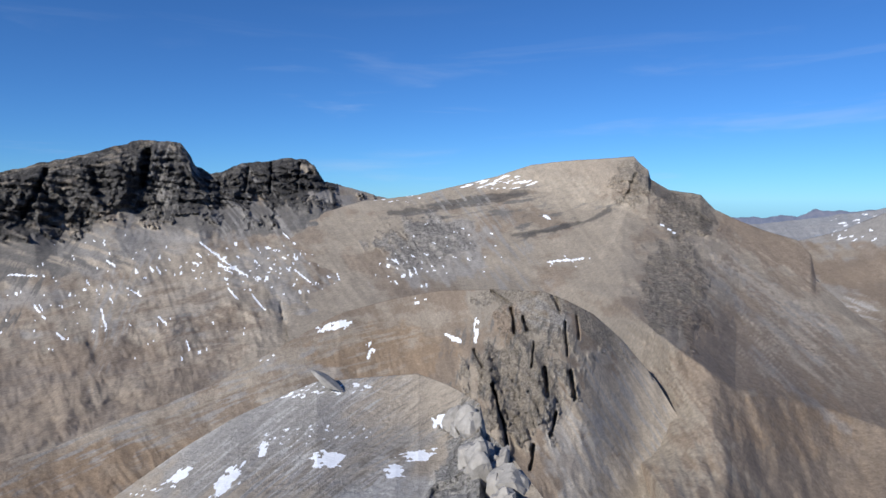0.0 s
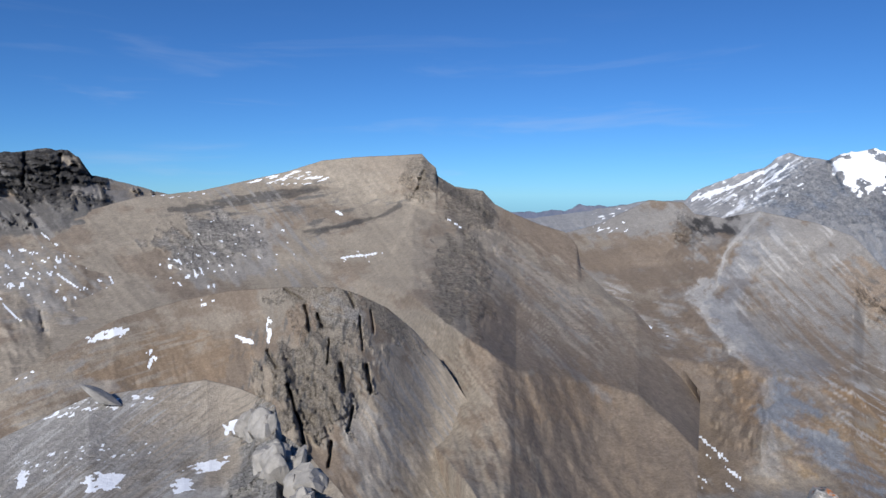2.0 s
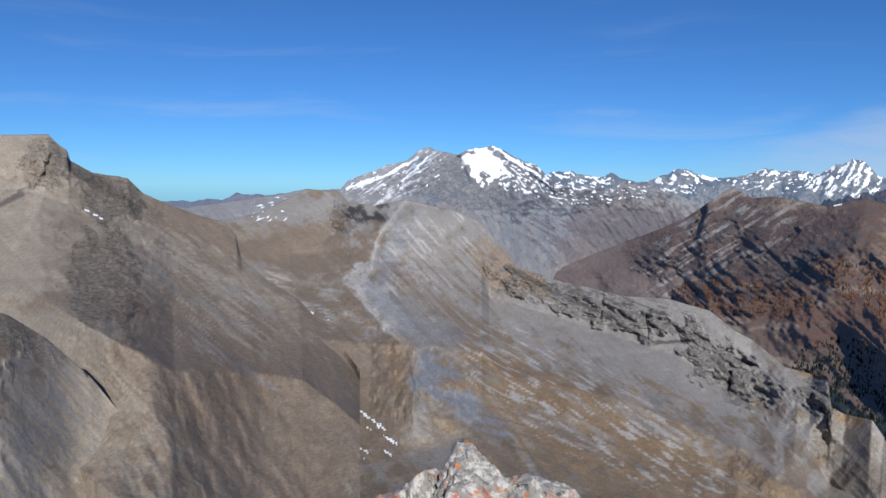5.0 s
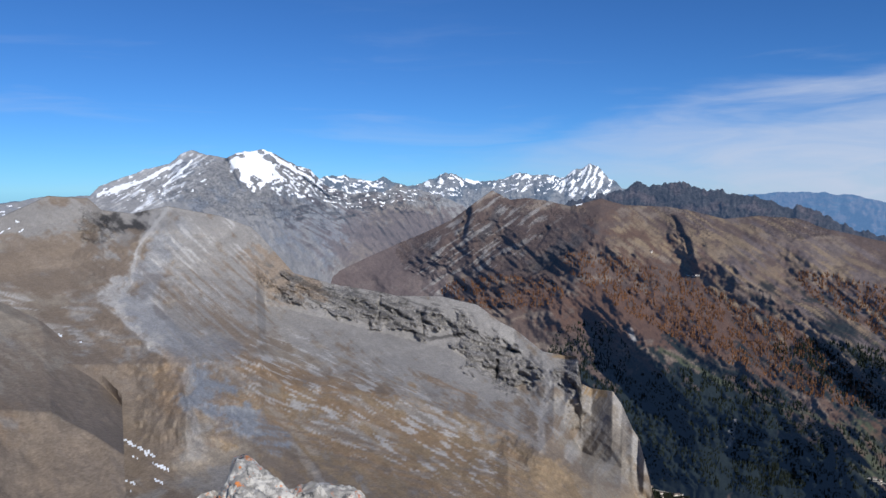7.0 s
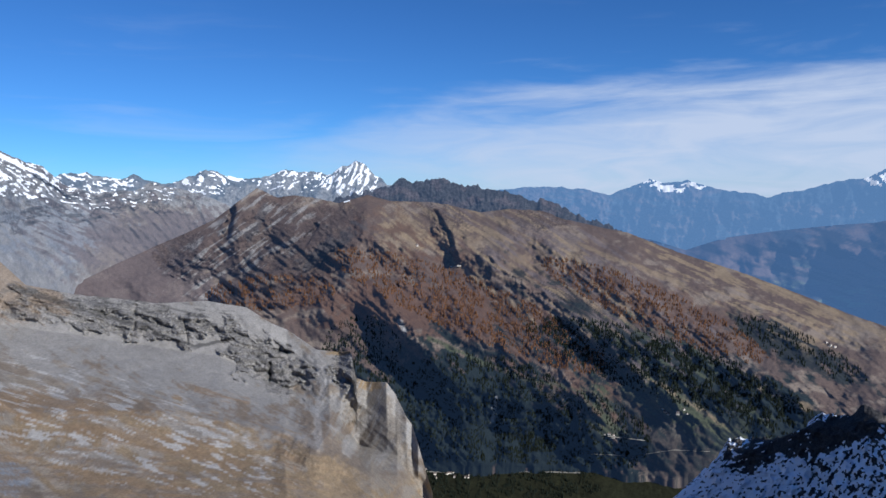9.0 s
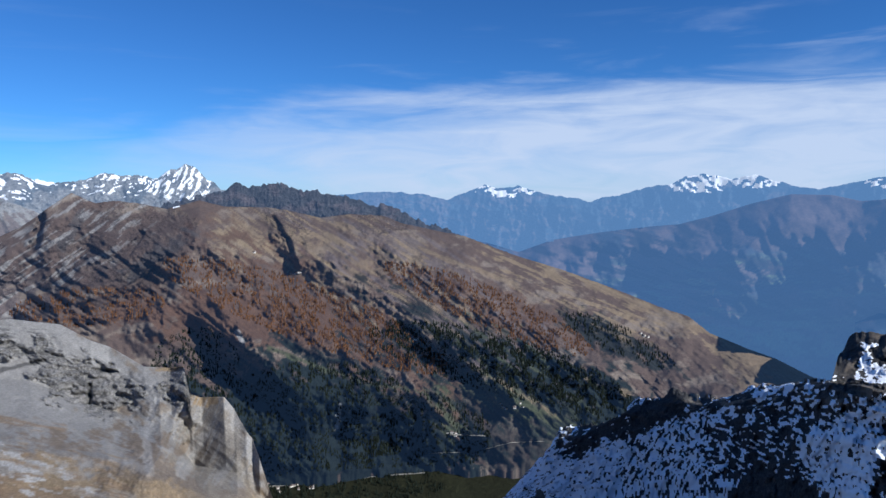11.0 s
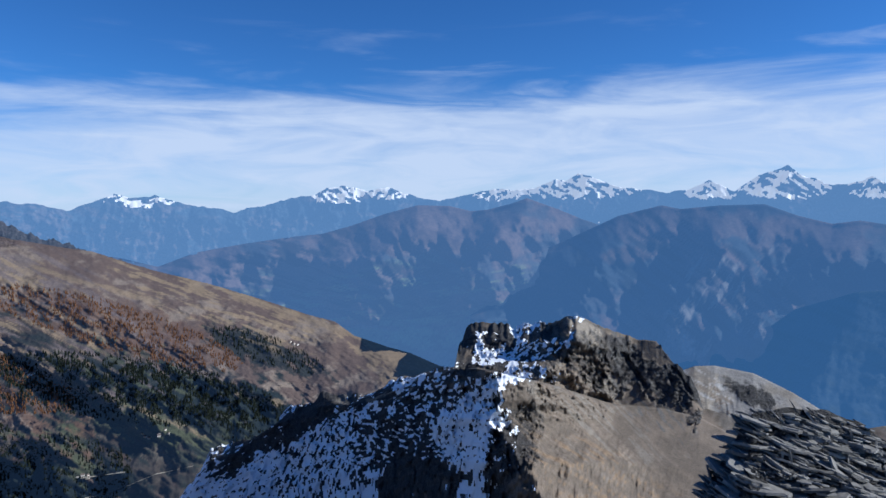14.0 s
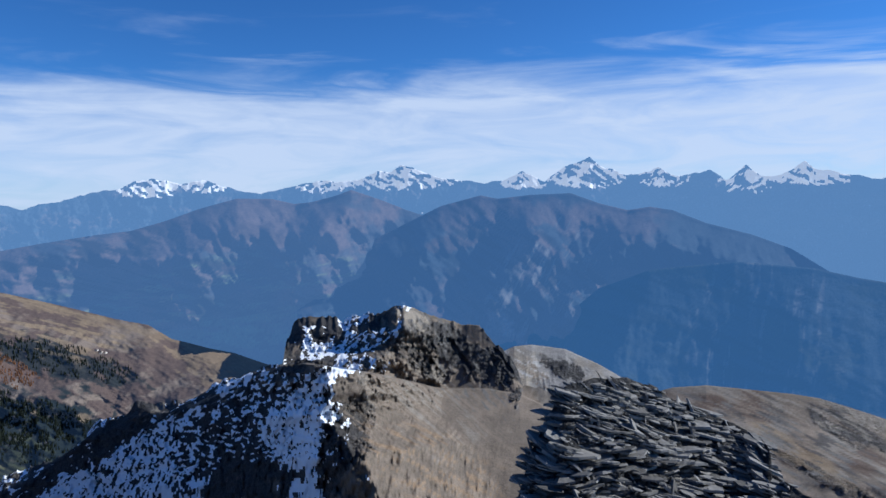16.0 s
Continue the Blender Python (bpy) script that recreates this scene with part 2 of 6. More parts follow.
    for ba, be, wide, high, lean, share, fine in flecks:
        ca, sa = math.cos(radians(lean)), math.sin(radians(lean))
        da, de = a - ba, e - be
        m = soft(1.2 - np.hypot(da / wide, de / high), 0.0, 0.6)
        p, q = (da * ca + de * sa) / (fine * 3.2), (-da * sa + de * ca) / (fine * 0.85)
        f = fbm(p + 0.3 * fray, q, 4, seed + int(ba * 7) % 91 + 11, 0.55)
        snow = np.maximum(snow, soft(f - (0.95 - share), 0.0, 0.1) * m)
    cleft = np.zeros(r.shape)
    for hue, line, wide, strength in trails:
        bs, es = [p[0] for p in line], [p[1] for p in line]
        near = np.where((az > min(bs) - 3 * wide) & (az < max(bs) + 3 * wide))[0]
        if len(near) < 2:
            continue
        c = slice(near[0], near[-1] + 1)
        A, E, N = a[:, c], e[:, c], fray[:, c]
        A, E = A + 0.5 * wide * N, E + 0.4 * wide * streak[:, c]
        best = np.full(A.shape, 99.0)
        for (b0, e0), (b1, e1) in zip(line, line[1:]):
            dx, dy = b1 - b0, e1 - e0
            k = np.clip(((A - b0) * dx + (E - e0) * dy) / (dx * dx + dy * dy + 1e-9), 0, 1)
            best = np.minimum(best, np.hypot(A - b0 - k * dx, E - e0 - k * dy))
        m = soft(1 - best / wide + 0.35 * N, 0.0, 0.5)
        if hue == "snow":
            snow[:, c] = np.maximum(snow[:, c], m * strength)
        elif hue == "cut":
            cleft[:, c] = np.maximum(cleft[:, c], m * strength)
        else:
            tone[:, c] = tone[:, c] * (1 - m[..., None] * strength) + np.array(HUES[hue]) * m[..., None] * strength
    for k, (hue, ba, be, wide, high, lean, share, across, along) in enumerate(strands):
        ca, sa = math.cos(radians(lean)), math.sin(radians(lean))
        reach = 1.4 * math.hypot(wide * ca, high * sa)
        near = np.where((az > ba - reach) & (az < ba + reach))[0]
        if len(near) < 2:
            continue
        c = slice(near[0], near[-1] + 1)
        da, de = a[:, c] - ba, e[:, c] - be
        p, q = da * ca + de * sa, -da * sa + de * ca
        q = q + 0.6 * across * big[:, c]
        m = soft(1.15 - np.hypot(p / wide, q / high) + 0.25 * fray[:, c], 0.0, 0.5)
        p, q = p / (along * 1.8) + k * 7.7, q / max(across, 4.5 * step)
        f = 0.9 * perlin(p, q, seed + 200 + 13 * k) + 0.6 * perlin(p * 1.4, q * 2.3, seed + 201 + 13 * k) + 0.3 * perlin(p * 2.0, q * 3.7, seed + 202 + 13 * k)
        f = f + 0.25 * fray[:, c]
        m = (m * soft(f - 0.5 + share, 0.0, 0.3) * 0.85)[..., None]
        tone[:, c] = tone[:, c] * (1 - m) + np.array(HUES[hue]) * m
    hair = fbm(us / (size * 0.05), w / (size * 0.9), 3, seed + 9, 0.7)
    tone = tone * (1 + 0.05 * fray + 0.06 * streak + rills * rill + 0.05 * hair)[..., None]
    snow = snow * (1 - bare)
    # relief, along the line of sight
    lift = swell * fbm(u / size, v / (size * 1.4), 4, seed)
    if gully:
        lift = lift + gully * ridged(us / (size * 0.5) + 0.2 * big, w / (size * 2.2), 4, seed + 90)
    face = ridged(us / (size * 0.55) + 0.25 * fray, w / (size * 0.42 * stretch), 6, seed + 60, 0.57)
    if strata:
        face = face + 0.5 * (np.abs(((w + 0.25 * u + size * 0.3 * big) / (strata) % 1.0) - 0.5) * 2 - 0.5)
    lift = lift + crag * np.clip(crags, 0, 1) * face + 0.03 * crag * fray
    out = np.clip(edge * 3.0, 0.12, 1.0)
    for line, metres, left, right in ribs:
        line = sorted(line, key=lambda p: p[1])
        es, bs = [p[1] for p in line], [p[0] for p in line]
        da = a - np.interp(e, es, bs) - 0.35 * left * 0.3 * fray
        hold = soft(e, es[0] - 4.5, es[0] + 0.3) * soft(-e, -es[-1] - 0.6, -es[-1] + 0.2)
        lift = lift + metres * hold * np.clip(1 - np.where(da < 0, -da / left, da / right), 0, 1)
    for line, metres, wide in spines:
        bs = [p[0] for p in line]
        near = np.where((az > min(bs) - 1.5 * wide) & (az < max(bs) + 1.5 * wide))[0]
        if len(near) < 2:
            continue
        c = slice(near[0], near[-1] + 1)
        A, E = a[:, c] + 0.22 * wide * streak[:, c] + 0.1 * wide * fray[:, c], e[:, c] + 0.15 * wide * fray[:, c]
        best = np.full(A.shape, 99.0)
        for (b0, e0), (b1, e1) in zip(line, line[1:]):
            dx, dy = b1 - b0, e1 - e0
            k = np.clip(((A - b0) * dx + (E - e0) * dy) / (dx * dx + dy * dy + 1e-9), 0, 1)
            best = np.minimum(best, np.hypot(A - b0 - k * dx, E - e0 - k * dy))
        lift[:, c] = lift[:, c] + metres * np.clip(1 - best / wide, 0, 1)
    r2 = r - lift * out + cleft
    t2 = t + jag * (1 - edge) ** 3 * fbm(u / (size * 0.45), w * 0 + 0.5, 4, seed + 80, 0.5) * 0.4 * np.clip(0.25 + crags, 0, 1)
    z2 = EYE + t2 * r2
    # skirt below, back slope behind
    drop = lambda d: np.maximum(-0.95 * d - 3.0, FLOOR - 15)
    R = np.vstack([r2[:1], r2, r2[-1:] * 1.012, np.minimum(r2[-1:] * 1.06, 4960), np.minimum(r2[-1:] * 1.10, 4985)])
    Z = np.vstack([np.minimum(drop(r2[:1]), z2[:1] - 1), z2, z2[-1:] - 0.012 * r2[-1:], z2[-1:] - 0.075 * r2[-1:], np.minimum(drop(r2[-1:] * 1.2), z2[-1:] - 2)])
    A = np.radians(np.broadcast_to(az, R.shape))
    co = np.stack([R * np.sin(A), R * np.cos(A), Z], -1).reshape(-1, 3)
    pad = lambda m: np.concatenate([m[:1], m, m[-1:], m[-1:], m[-1:]])
    tone, snow, crags = pad(np.clip(tone, 0.01, 0.9)).reshape(-1, 3), pad(snow), pad(crags)
    rows, n = R.shape
    idx = np.arange(rows * n).reshape(rows, n)
    quads = np.stack([idx[:-1, :-1], idx[:-1, 1:], idx[1:, 1:], idx[1:, :-1]], -1).reshape(-1, 4)
    at = lambda m: ((m[:-1, :-1] + m[1:, 1:] + m[:-1, 1:] + m[1:, :-1]) / 4).ravel()
    white = at(snow) > 0.5
    hard = (at(crags) > 0.5) & ~white
    thing = tagged(new(name), label, category, kind=kind)
    mats = (surface(name + "_scree", grain * 0.55, relief * 0.6, spread=spread * 0.62, air=air),
            surface(name + "_rock", grain * 0.9, min(1.0, relief * 1.6), spread=spread * 1.3, air=air), snow_mat or SNOW)
    for part_name, mask, mat in zip(parts, (~white & ~hard, hard, white), mats):
        if mask.sum() > 3:
            me = mesh_of(part_name, co, quads[mask], tone)
            me.materials.append(mat)
            ob = new(part_name, me)
            ob.parent = thing
            if part_name == "snow_field" and len(flecks):
                ob["kind"] = "stuff"
    LANDS[name] = (az, R, Z)
    return thing


LANDS = {}


def height_on(name, bearing, distance):
    """The ground's height on a piece of land, at a bearing and a distance."""
    az, R, Z = LANDS[name]
    k = int(np.clip((bearing - az[0]) / (az[1] - az[0]), 0, len(az) - 1))
    return float(np.interp(distance, R[1:-3, k], Z[1:-3, k]))


def spot_on(name, bearing, tilt):
    """Where the line of sight at that bearing and tilt meets a piece of land: x, y, z."""
    az, R, Z = LANDS[name]
    k = int(np.clip(round((bearing - az[0]) / (az[1] - az[0])), 0, len(az) - 1))
    t = (Z[1:-3, k] - EYE) / R[1:-3, k]
    want = math.tan(radians(tilt))
    d = float(np.interp(want, t, R[1:-3, k]))
    b = radians(bearing)
    return Vector((d * math.sin(b), d * math.cos(b), EYE + want * d))


SNOW = plain("snow", (0.84, 0.87, 0.92), 0.6, 0.05, 0.4, 0.3, shine=0.4)

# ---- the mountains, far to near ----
# aerial haze is put into the far land's materials as glow
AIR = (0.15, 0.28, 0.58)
land("distant_range", "low purple mountain range on the far horizon", "mountain range",
     [[(17.13, 4500, -486.7), (35.12, 4500, -500.3)],
      [(17.2, 4800, -244.7), (21.84, 4800, -115.1), (25.13, 4800, -116.6), (26.32, 4800, -89.2), (27.5, 4800, -101.5), (28.69, 4800, -58.2), (29.88, 4800, -74.4), (31.78, 4800, -62.9), (33.2, 4800, -51.3), (35.09, 4800, -95.1)]],
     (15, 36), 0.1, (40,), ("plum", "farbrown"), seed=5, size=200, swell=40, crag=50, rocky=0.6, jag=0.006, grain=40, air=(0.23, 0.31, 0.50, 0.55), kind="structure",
     parts=("lower_slope", "rock_face", "snow_field"))
land("snowy_range", "far snow-covered alpine peaks above brown valleys", "mountain range",
     [[(51.88, 4100, -301.6), (83.43, 4100, -290.2)],
      [(52.87, 4550, 34.2), (54.49, 4550, 101.0), (55.18, 4550, 112.3), (56.34, 4550, 101.6), (57.97, 4550, 64.8), (59.38, 4550, 87.4), (60.32, 4550, 65.1), (61.97, 4550, 35.4), (63.16, 4550, 80.4), (64.58, 4550, 136.6), (65.53, 4550, 103.0), (66.48, 4550, 73.1), (68.37, 4550, 69.3), (69.31, 4550, 80.5), (70.48, 4550, 125.0), (71.41, 4550, 102.6), (73.04, 4550, 117.0), (74.43, 4550, 83.5), (74.97, 4550, 131.2), (75.78, 4550, 160.2), (76.46, 4550, 181.7), (77.14, 4550, 152.1), (77.83, 4550, 100.9), (78.96, 4550, 27.9), (81.18, 4550, -44.2), (83.35, 4550, -107.6)]],
     (53, 85), 0.07, (70,), ("grey", "hazeblue"), flecks=[(56.1, 0.6, 3.81, 1.24, -20, 0.9, 0.238), (64.6, 0.8, 3.33, 1.43, -30, 0.85, 0.238), (71.2, 0.8, 3.81, 1.24, 25, 0.8, 0.238), (76.0, 1.0, 3.1, 1.81, 50, 0.95, 0.286)],
     seed=15, size=150, swell=40, crag=60, rocky=0.7, jag=0.008, grain=25, air=(0.27, 0.38, 0.58, 0.36), parts=("lower_slope", "rock_face", "snow_field"))
land("alpine_chain", "chain of far glaciated peaks under hazy blue air", "mountain range",
     [[(83.22, 4760, -502.3), (123.26, 4760, -541.9), (147.33, 4760, -439.0), (174.1, 4760, -506.0), (192.61, 4760, -398.3)],
      [(84.4, 4880, -79.3), (89.14, 4880, -14.2), (91.01, 4880, 0.4), (94.02, 4880, -9.7), (96.08, 4880, -34.8), (97.43, 4880, -63.1), (98.76, 4880, -13.1), (100.5, 4880, 39.5), (101.58, 4880, 19.4), (103.28, 4880, 36.8), (104.33, 4880, 13.2), (105.58, 4880, -25.3), (107.59, 4880, -48.6), (109.17, 4880, -74.7), (111.8, 4880, -28.9), (113.59, 4880, 15.4), (115.33, 4880, 34.2), (116.59, 4880, 86.5)] +
      [(117.97, 4880, 105.5), (119.14, 4880, 90.1), (119.85, 4880, 62.6), (121.47, 4880, 91.2), (123.1, 4880, 44.4), (125.85, 4880, -9.1), (128.51, 4880, 47.2), (131.1, 4880, 90.4), (132.59, 4880, 67.9), (134.04, 4880, 94.6), (135.64, 4880, 153.9), (136.53, 4880, 138.8), (137.42, 4880, 182.3), (138.4, 4880, 159.9), (139.96, 4880, 105.3), (141.08, 4880, 87.4), (141.67, 4880, 79.7), (144.5, 4880, 48.3), (145.92, 4880, 74.6), (147.56, 4880, 128.3), (149.42, 4880, 54.2), (151.04, 4880, 158.7), (152.99, 4880, 214.1)] +
      [(153.67, 4880, 165.9), (154.43, 4880, 141.2), (156.0, 4880, 91.9), (157.31, 4880, 105.2), (158.39, 4880, 141.5), (159.04, 4880, 102.2), (160.1, 4880, 77.5), (162.18, 4880, 118.9), (163.42, 4880, 49.6), (164.21, 4880, 92.6), (164.79, 4880, 142.8), (165.39, 4880, 101.3), (166.19, 4880, 56.1), (167.33, 4880, 79.3), (168.8, 4880, 150.8), (169.55, 4880, 110.1), (170.46, 4880, 90.6), (172.92, 4880, 44.3), (178.06, 4880, 18.8), (186.09, 4880, -22.9), (192.38, 4880, -67.8)]],
     (84, 200), 0.1, (60,), ("hazeblue", "farbrown"),
     flecks=[(102.2, 0.0, 2.86, 0.57, 10, 1.0, 0.286), (117.5, 0.6, 3.33, 0.95, -25, 1.1, 0.286), (121.7, 0.6, 2.38, 0.67, 20, 1.0, 0.286), (137.3, 1.1, 6.19, 1.14, -25, 1.15, 0.333), (131.1, 0.5, 2.86, 0.67, 20, 1.0, 0.286), (147.8, 0.8, 2.38, 0.95, -20, 1.1, 0.286), (152.9, 1.1, 3.81, 1.24, -28, 1.1, 0.333), (158.8, 0.9, 2.38, 0.95, 25, 1.0, 0.286), (165.0, 0.5, 2.62, 1.14, 25, 1.0, 0.286), (169.4, 0.9, 3.81, 0.95, -20, 1.1, 0.333)],
     # half of this far snow is a pale glow standing for lit haze
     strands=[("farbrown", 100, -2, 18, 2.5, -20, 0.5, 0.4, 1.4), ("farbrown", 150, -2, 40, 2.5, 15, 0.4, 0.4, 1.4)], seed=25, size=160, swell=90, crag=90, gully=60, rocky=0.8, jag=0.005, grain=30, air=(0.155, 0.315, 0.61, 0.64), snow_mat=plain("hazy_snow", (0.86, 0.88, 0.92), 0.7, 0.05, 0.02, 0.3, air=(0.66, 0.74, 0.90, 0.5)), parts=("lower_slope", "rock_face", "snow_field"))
land("hazy_hills", "hazy blue forested hills across a wide valley", "hills",
     [[(86.6, 4000, -1295.3), (146.87, 4000, -1169.6), (160.21, 4000, -1372.8)],
      [(86.86, 4150, -702.9), (99.61, 4150, -702.2), (113.81, 4150, -713.6), (123.35, 4150, -748.6), (136.47, 4150, -625.6), (141.52, 4150, -772.9), (160.06, 4150, -747.6)],
      [(87.02, 4680, -367.4), (96.56, 4680, -310.2), (100.58, 4680, -351.4), (103.34, 4680, -418.6), (106.15, 4680, -334.2), (109.94, 4680, -283.0), (113.75, 4680, -241.9), (116.13, 4680, -224.5), (118.49, 4680, -171.9), (121.29, 4680, -92.3), (124.04, 4680, -32.7), (126.76, 4680, -38.1), (128.55, 4680, -73.9), (129.86, 4680, -65.1), (131.79, 4680, -26.5), (133.24, 4680, 14.7), (135.75, 4680, -58.8), (137.77, 4680, -126.9), (139.72, 4680, -180.7), (144.0, 4680, -243.4), (159.97, 4680, -358.2)]],
     (90, 165), 0.12, (30, 65), ("farbrown", "hazeblue", "hazeblue"),
     [('pasture', 124.3, -11.8, 6.19, 0.81, 1, 0), ('pale', 120.1, -10.8, 1.91, 0.29, 0.5, 0), ('farbrown', 126.8, -2.2, 8.58, 1.91, 0.9, 0), ('rust', 126.8, -3.6, 2.86, 0.67, 0.7, -20), ('rust', 116.1, -2.4, 2.86, 0.57, 0.6, 0), ('meadow', 121.3, -6.1, 2.86, 0.86, 0.5, 0), ('meadow', 122.9, -8.9, 4.29, 0.95, 0.4, 0)],
     ribs=[([(124.1, -0.6), (122.2, -3.5), (118.7, -7.8)], 260, 5, 5), ([(132.2, -0.1), (130.3, -3.7), (128.3, -7.4)], 260, 5, 6), ([(109.9, -3.5), (108.5, -6.2), (106.1, -9.5)], 200, 4, 6), ([(133.2, 0.1), (132.1, -3.5), (130.1, -7.2)], 220, 4, 5)],
     strands=[("pasture", 121, -9, 14, 4, 4, 0.42, 0.35, 2.2), ("farbrown", 112, -4, 18, 3, -12, 0.5, 0.5, 2.0), ("wood", 118, -8, 22, 6, -18, 0.5, 0.6, 1.6), ("rust", 124, -4.2, 8, 2.5, -30, 0.45, 0.3, 1.4), ("pasture", 124, -11.3, 9, 1.6, 2, 0.5, 0.5, 2.0)],
     spines=[([(124.0, -2.61), (120.07, -4.72), (115.94, -5.82)], 150, 2.2), ([(124.88, -2.63), (127.48, -5.02), (130.19, -6.51)], 150, 2.2), ([(133.14, -0.48), (130.29, -2.77), (127.53, -3.63)], 140, 2.0), ([(120.03, -5.61), (122.96, -7.12)], 120, 1.6), ([(116.96, -1.09), (114.16, -2.73), (110.41, -3.81)], 140, 2.2)],
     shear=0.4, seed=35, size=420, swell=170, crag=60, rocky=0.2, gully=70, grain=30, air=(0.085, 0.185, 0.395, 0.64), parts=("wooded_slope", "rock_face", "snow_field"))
land("blue_hill", "broad hazy hill with dark blue forested flanks", "hill",
     [[(122.42, 3200, -1182.5), (178.82, 3200, -1020.6)],
      [(122.82, 3650, -689.6), (131.95, 3650, -663.2), (146.33, 3650, -680.6), (160.06, 3650, -657.3), (178.53, 3650, -715.6)],
      [(122.8, 4450, -877.2), (128.29, 4450, -647.7), (132.07, 4450, -474.3), (134.94, 4450, -313.4), (137.81, 4450, -206.5), (140.69, 4450, -98.9), (144.02, 4450, -32.3), (145.44, 4450, -55.7), (148.26, 4450, -32.8), (151.5, 4450, -25.1), (153.78, 4450, -91.8), (156.02, 4450, -136.0), (157.78, 4450, -115.5), (159.51, 4450, -137.2), (162.05, 4450, -217.1), (165.31, 4450, -283.1), (168.05, 4450, -362.5), (169.94, 4450, -456.3), (171.78, 4450, -546.6), (178.44, 4450, -692.6)]],
     (128.5, 178), 0.12, (30, 65), ("hazeblue", "farbrown", "hazeblue"),
     [('rust', 141.1, -4.6, 1.67, 0.86, 0.8, 0), ('farbrown', 146.4, -2.1, 9.53, 1.43, 0.7, 0), ('grey', 145.4, -10.6, 1.14, 2.38, 0.7, -15), ('pale', 146.3, -11.5, 0.76, 0.76, 0.8, 0), ('farbrown', 149.2, -5.9, 2.86, 1.91, 0.4, 0)],
     ribs=[([(140.7, -1.3), (139.2, -5.3), (136.7, -10.5)], 240, 4, 5), ([(148.3, -0.4), (147.8, -4.4), (144.9, -9.6)], 280, 4, 5), ([(157.8, -1.5), (155.6, -5.4), (151.1, -9.6)], 300, 5, 6), ([(165.3, -3.7), (164.2, -6.5)], 160, 4, 5)],
     strands=[("farbrown", 148, -4, 12, 3, -40, 0.48, 0.4, 1.6), ("wood", 146, -7, 18, 6, -35, 0.5, 0.6, 1.8), ("grey", 149, -7, 6, 4, 62, 0.2, 0.4, 1.8)],
     spines=[([(143.54, -0.62), (140.65, -3.43), (136.79, -6.22)], 160, 2.2), ([(146.38, -0.65), (149.18, -3.98), (146.34, -7.76)], 160, 2.2), ([(157.77, -1.69), (154.7, -4.44), (150.12, -7.27)], 180, 2.4), ([(157.77, -1.69), (162.07, -4.36)], 140, 2.2)],
     shear=0.4, seed=45, size=420, swell=170, crag=60, rocky=0.25, gully=60, grain=25, air=(0.066, 0.16, 0.36, 0.64), parts=("wooded_slope", "rock_face", "snow_field"))
# the plateau's hazy shade is painted: blue base tone plus dark blue glow
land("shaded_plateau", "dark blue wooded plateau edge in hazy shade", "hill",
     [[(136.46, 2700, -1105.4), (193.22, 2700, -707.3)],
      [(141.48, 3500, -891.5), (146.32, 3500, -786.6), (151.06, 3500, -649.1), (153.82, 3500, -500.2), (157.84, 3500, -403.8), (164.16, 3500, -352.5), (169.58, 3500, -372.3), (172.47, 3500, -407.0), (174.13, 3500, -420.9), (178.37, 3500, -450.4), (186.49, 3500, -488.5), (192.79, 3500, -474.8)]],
     (138, 200), 0.12, (80,), ("hazeblue", "meadow"), [('grey', 165.5, -9.9, 0.38, 2.86, 0.3, 0)],
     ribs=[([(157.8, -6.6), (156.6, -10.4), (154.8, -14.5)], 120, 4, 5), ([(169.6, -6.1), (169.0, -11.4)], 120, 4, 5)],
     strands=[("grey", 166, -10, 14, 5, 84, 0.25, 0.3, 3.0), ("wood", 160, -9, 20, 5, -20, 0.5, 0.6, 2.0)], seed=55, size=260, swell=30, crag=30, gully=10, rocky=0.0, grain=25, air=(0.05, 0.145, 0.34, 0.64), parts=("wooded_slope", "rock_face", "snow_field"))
# blue haze over the ridge is glow within its rock
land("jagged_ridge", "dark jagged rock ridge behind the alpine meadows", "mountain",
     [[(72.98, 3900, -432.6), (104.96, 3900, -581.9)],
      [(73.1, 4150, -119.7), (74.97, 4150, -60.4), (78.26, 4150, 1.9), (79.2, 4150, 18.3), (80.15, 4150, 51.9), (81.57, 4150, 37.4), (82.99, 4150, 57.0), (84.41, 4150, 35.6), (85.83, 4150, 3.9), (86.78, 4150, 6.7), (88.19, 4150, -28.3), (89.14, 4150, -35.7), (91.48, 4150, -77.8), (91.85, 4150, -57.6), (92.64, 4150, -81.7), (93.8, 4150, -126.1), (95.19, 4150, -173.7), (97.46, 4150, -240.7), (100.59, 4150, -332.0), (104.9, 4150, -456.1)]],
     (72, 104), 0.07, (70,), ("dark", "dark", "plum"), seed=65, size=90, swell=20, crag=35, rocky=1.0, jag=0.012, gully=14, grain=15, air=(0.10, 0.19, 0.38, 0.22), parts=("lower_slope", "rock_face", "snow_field"))
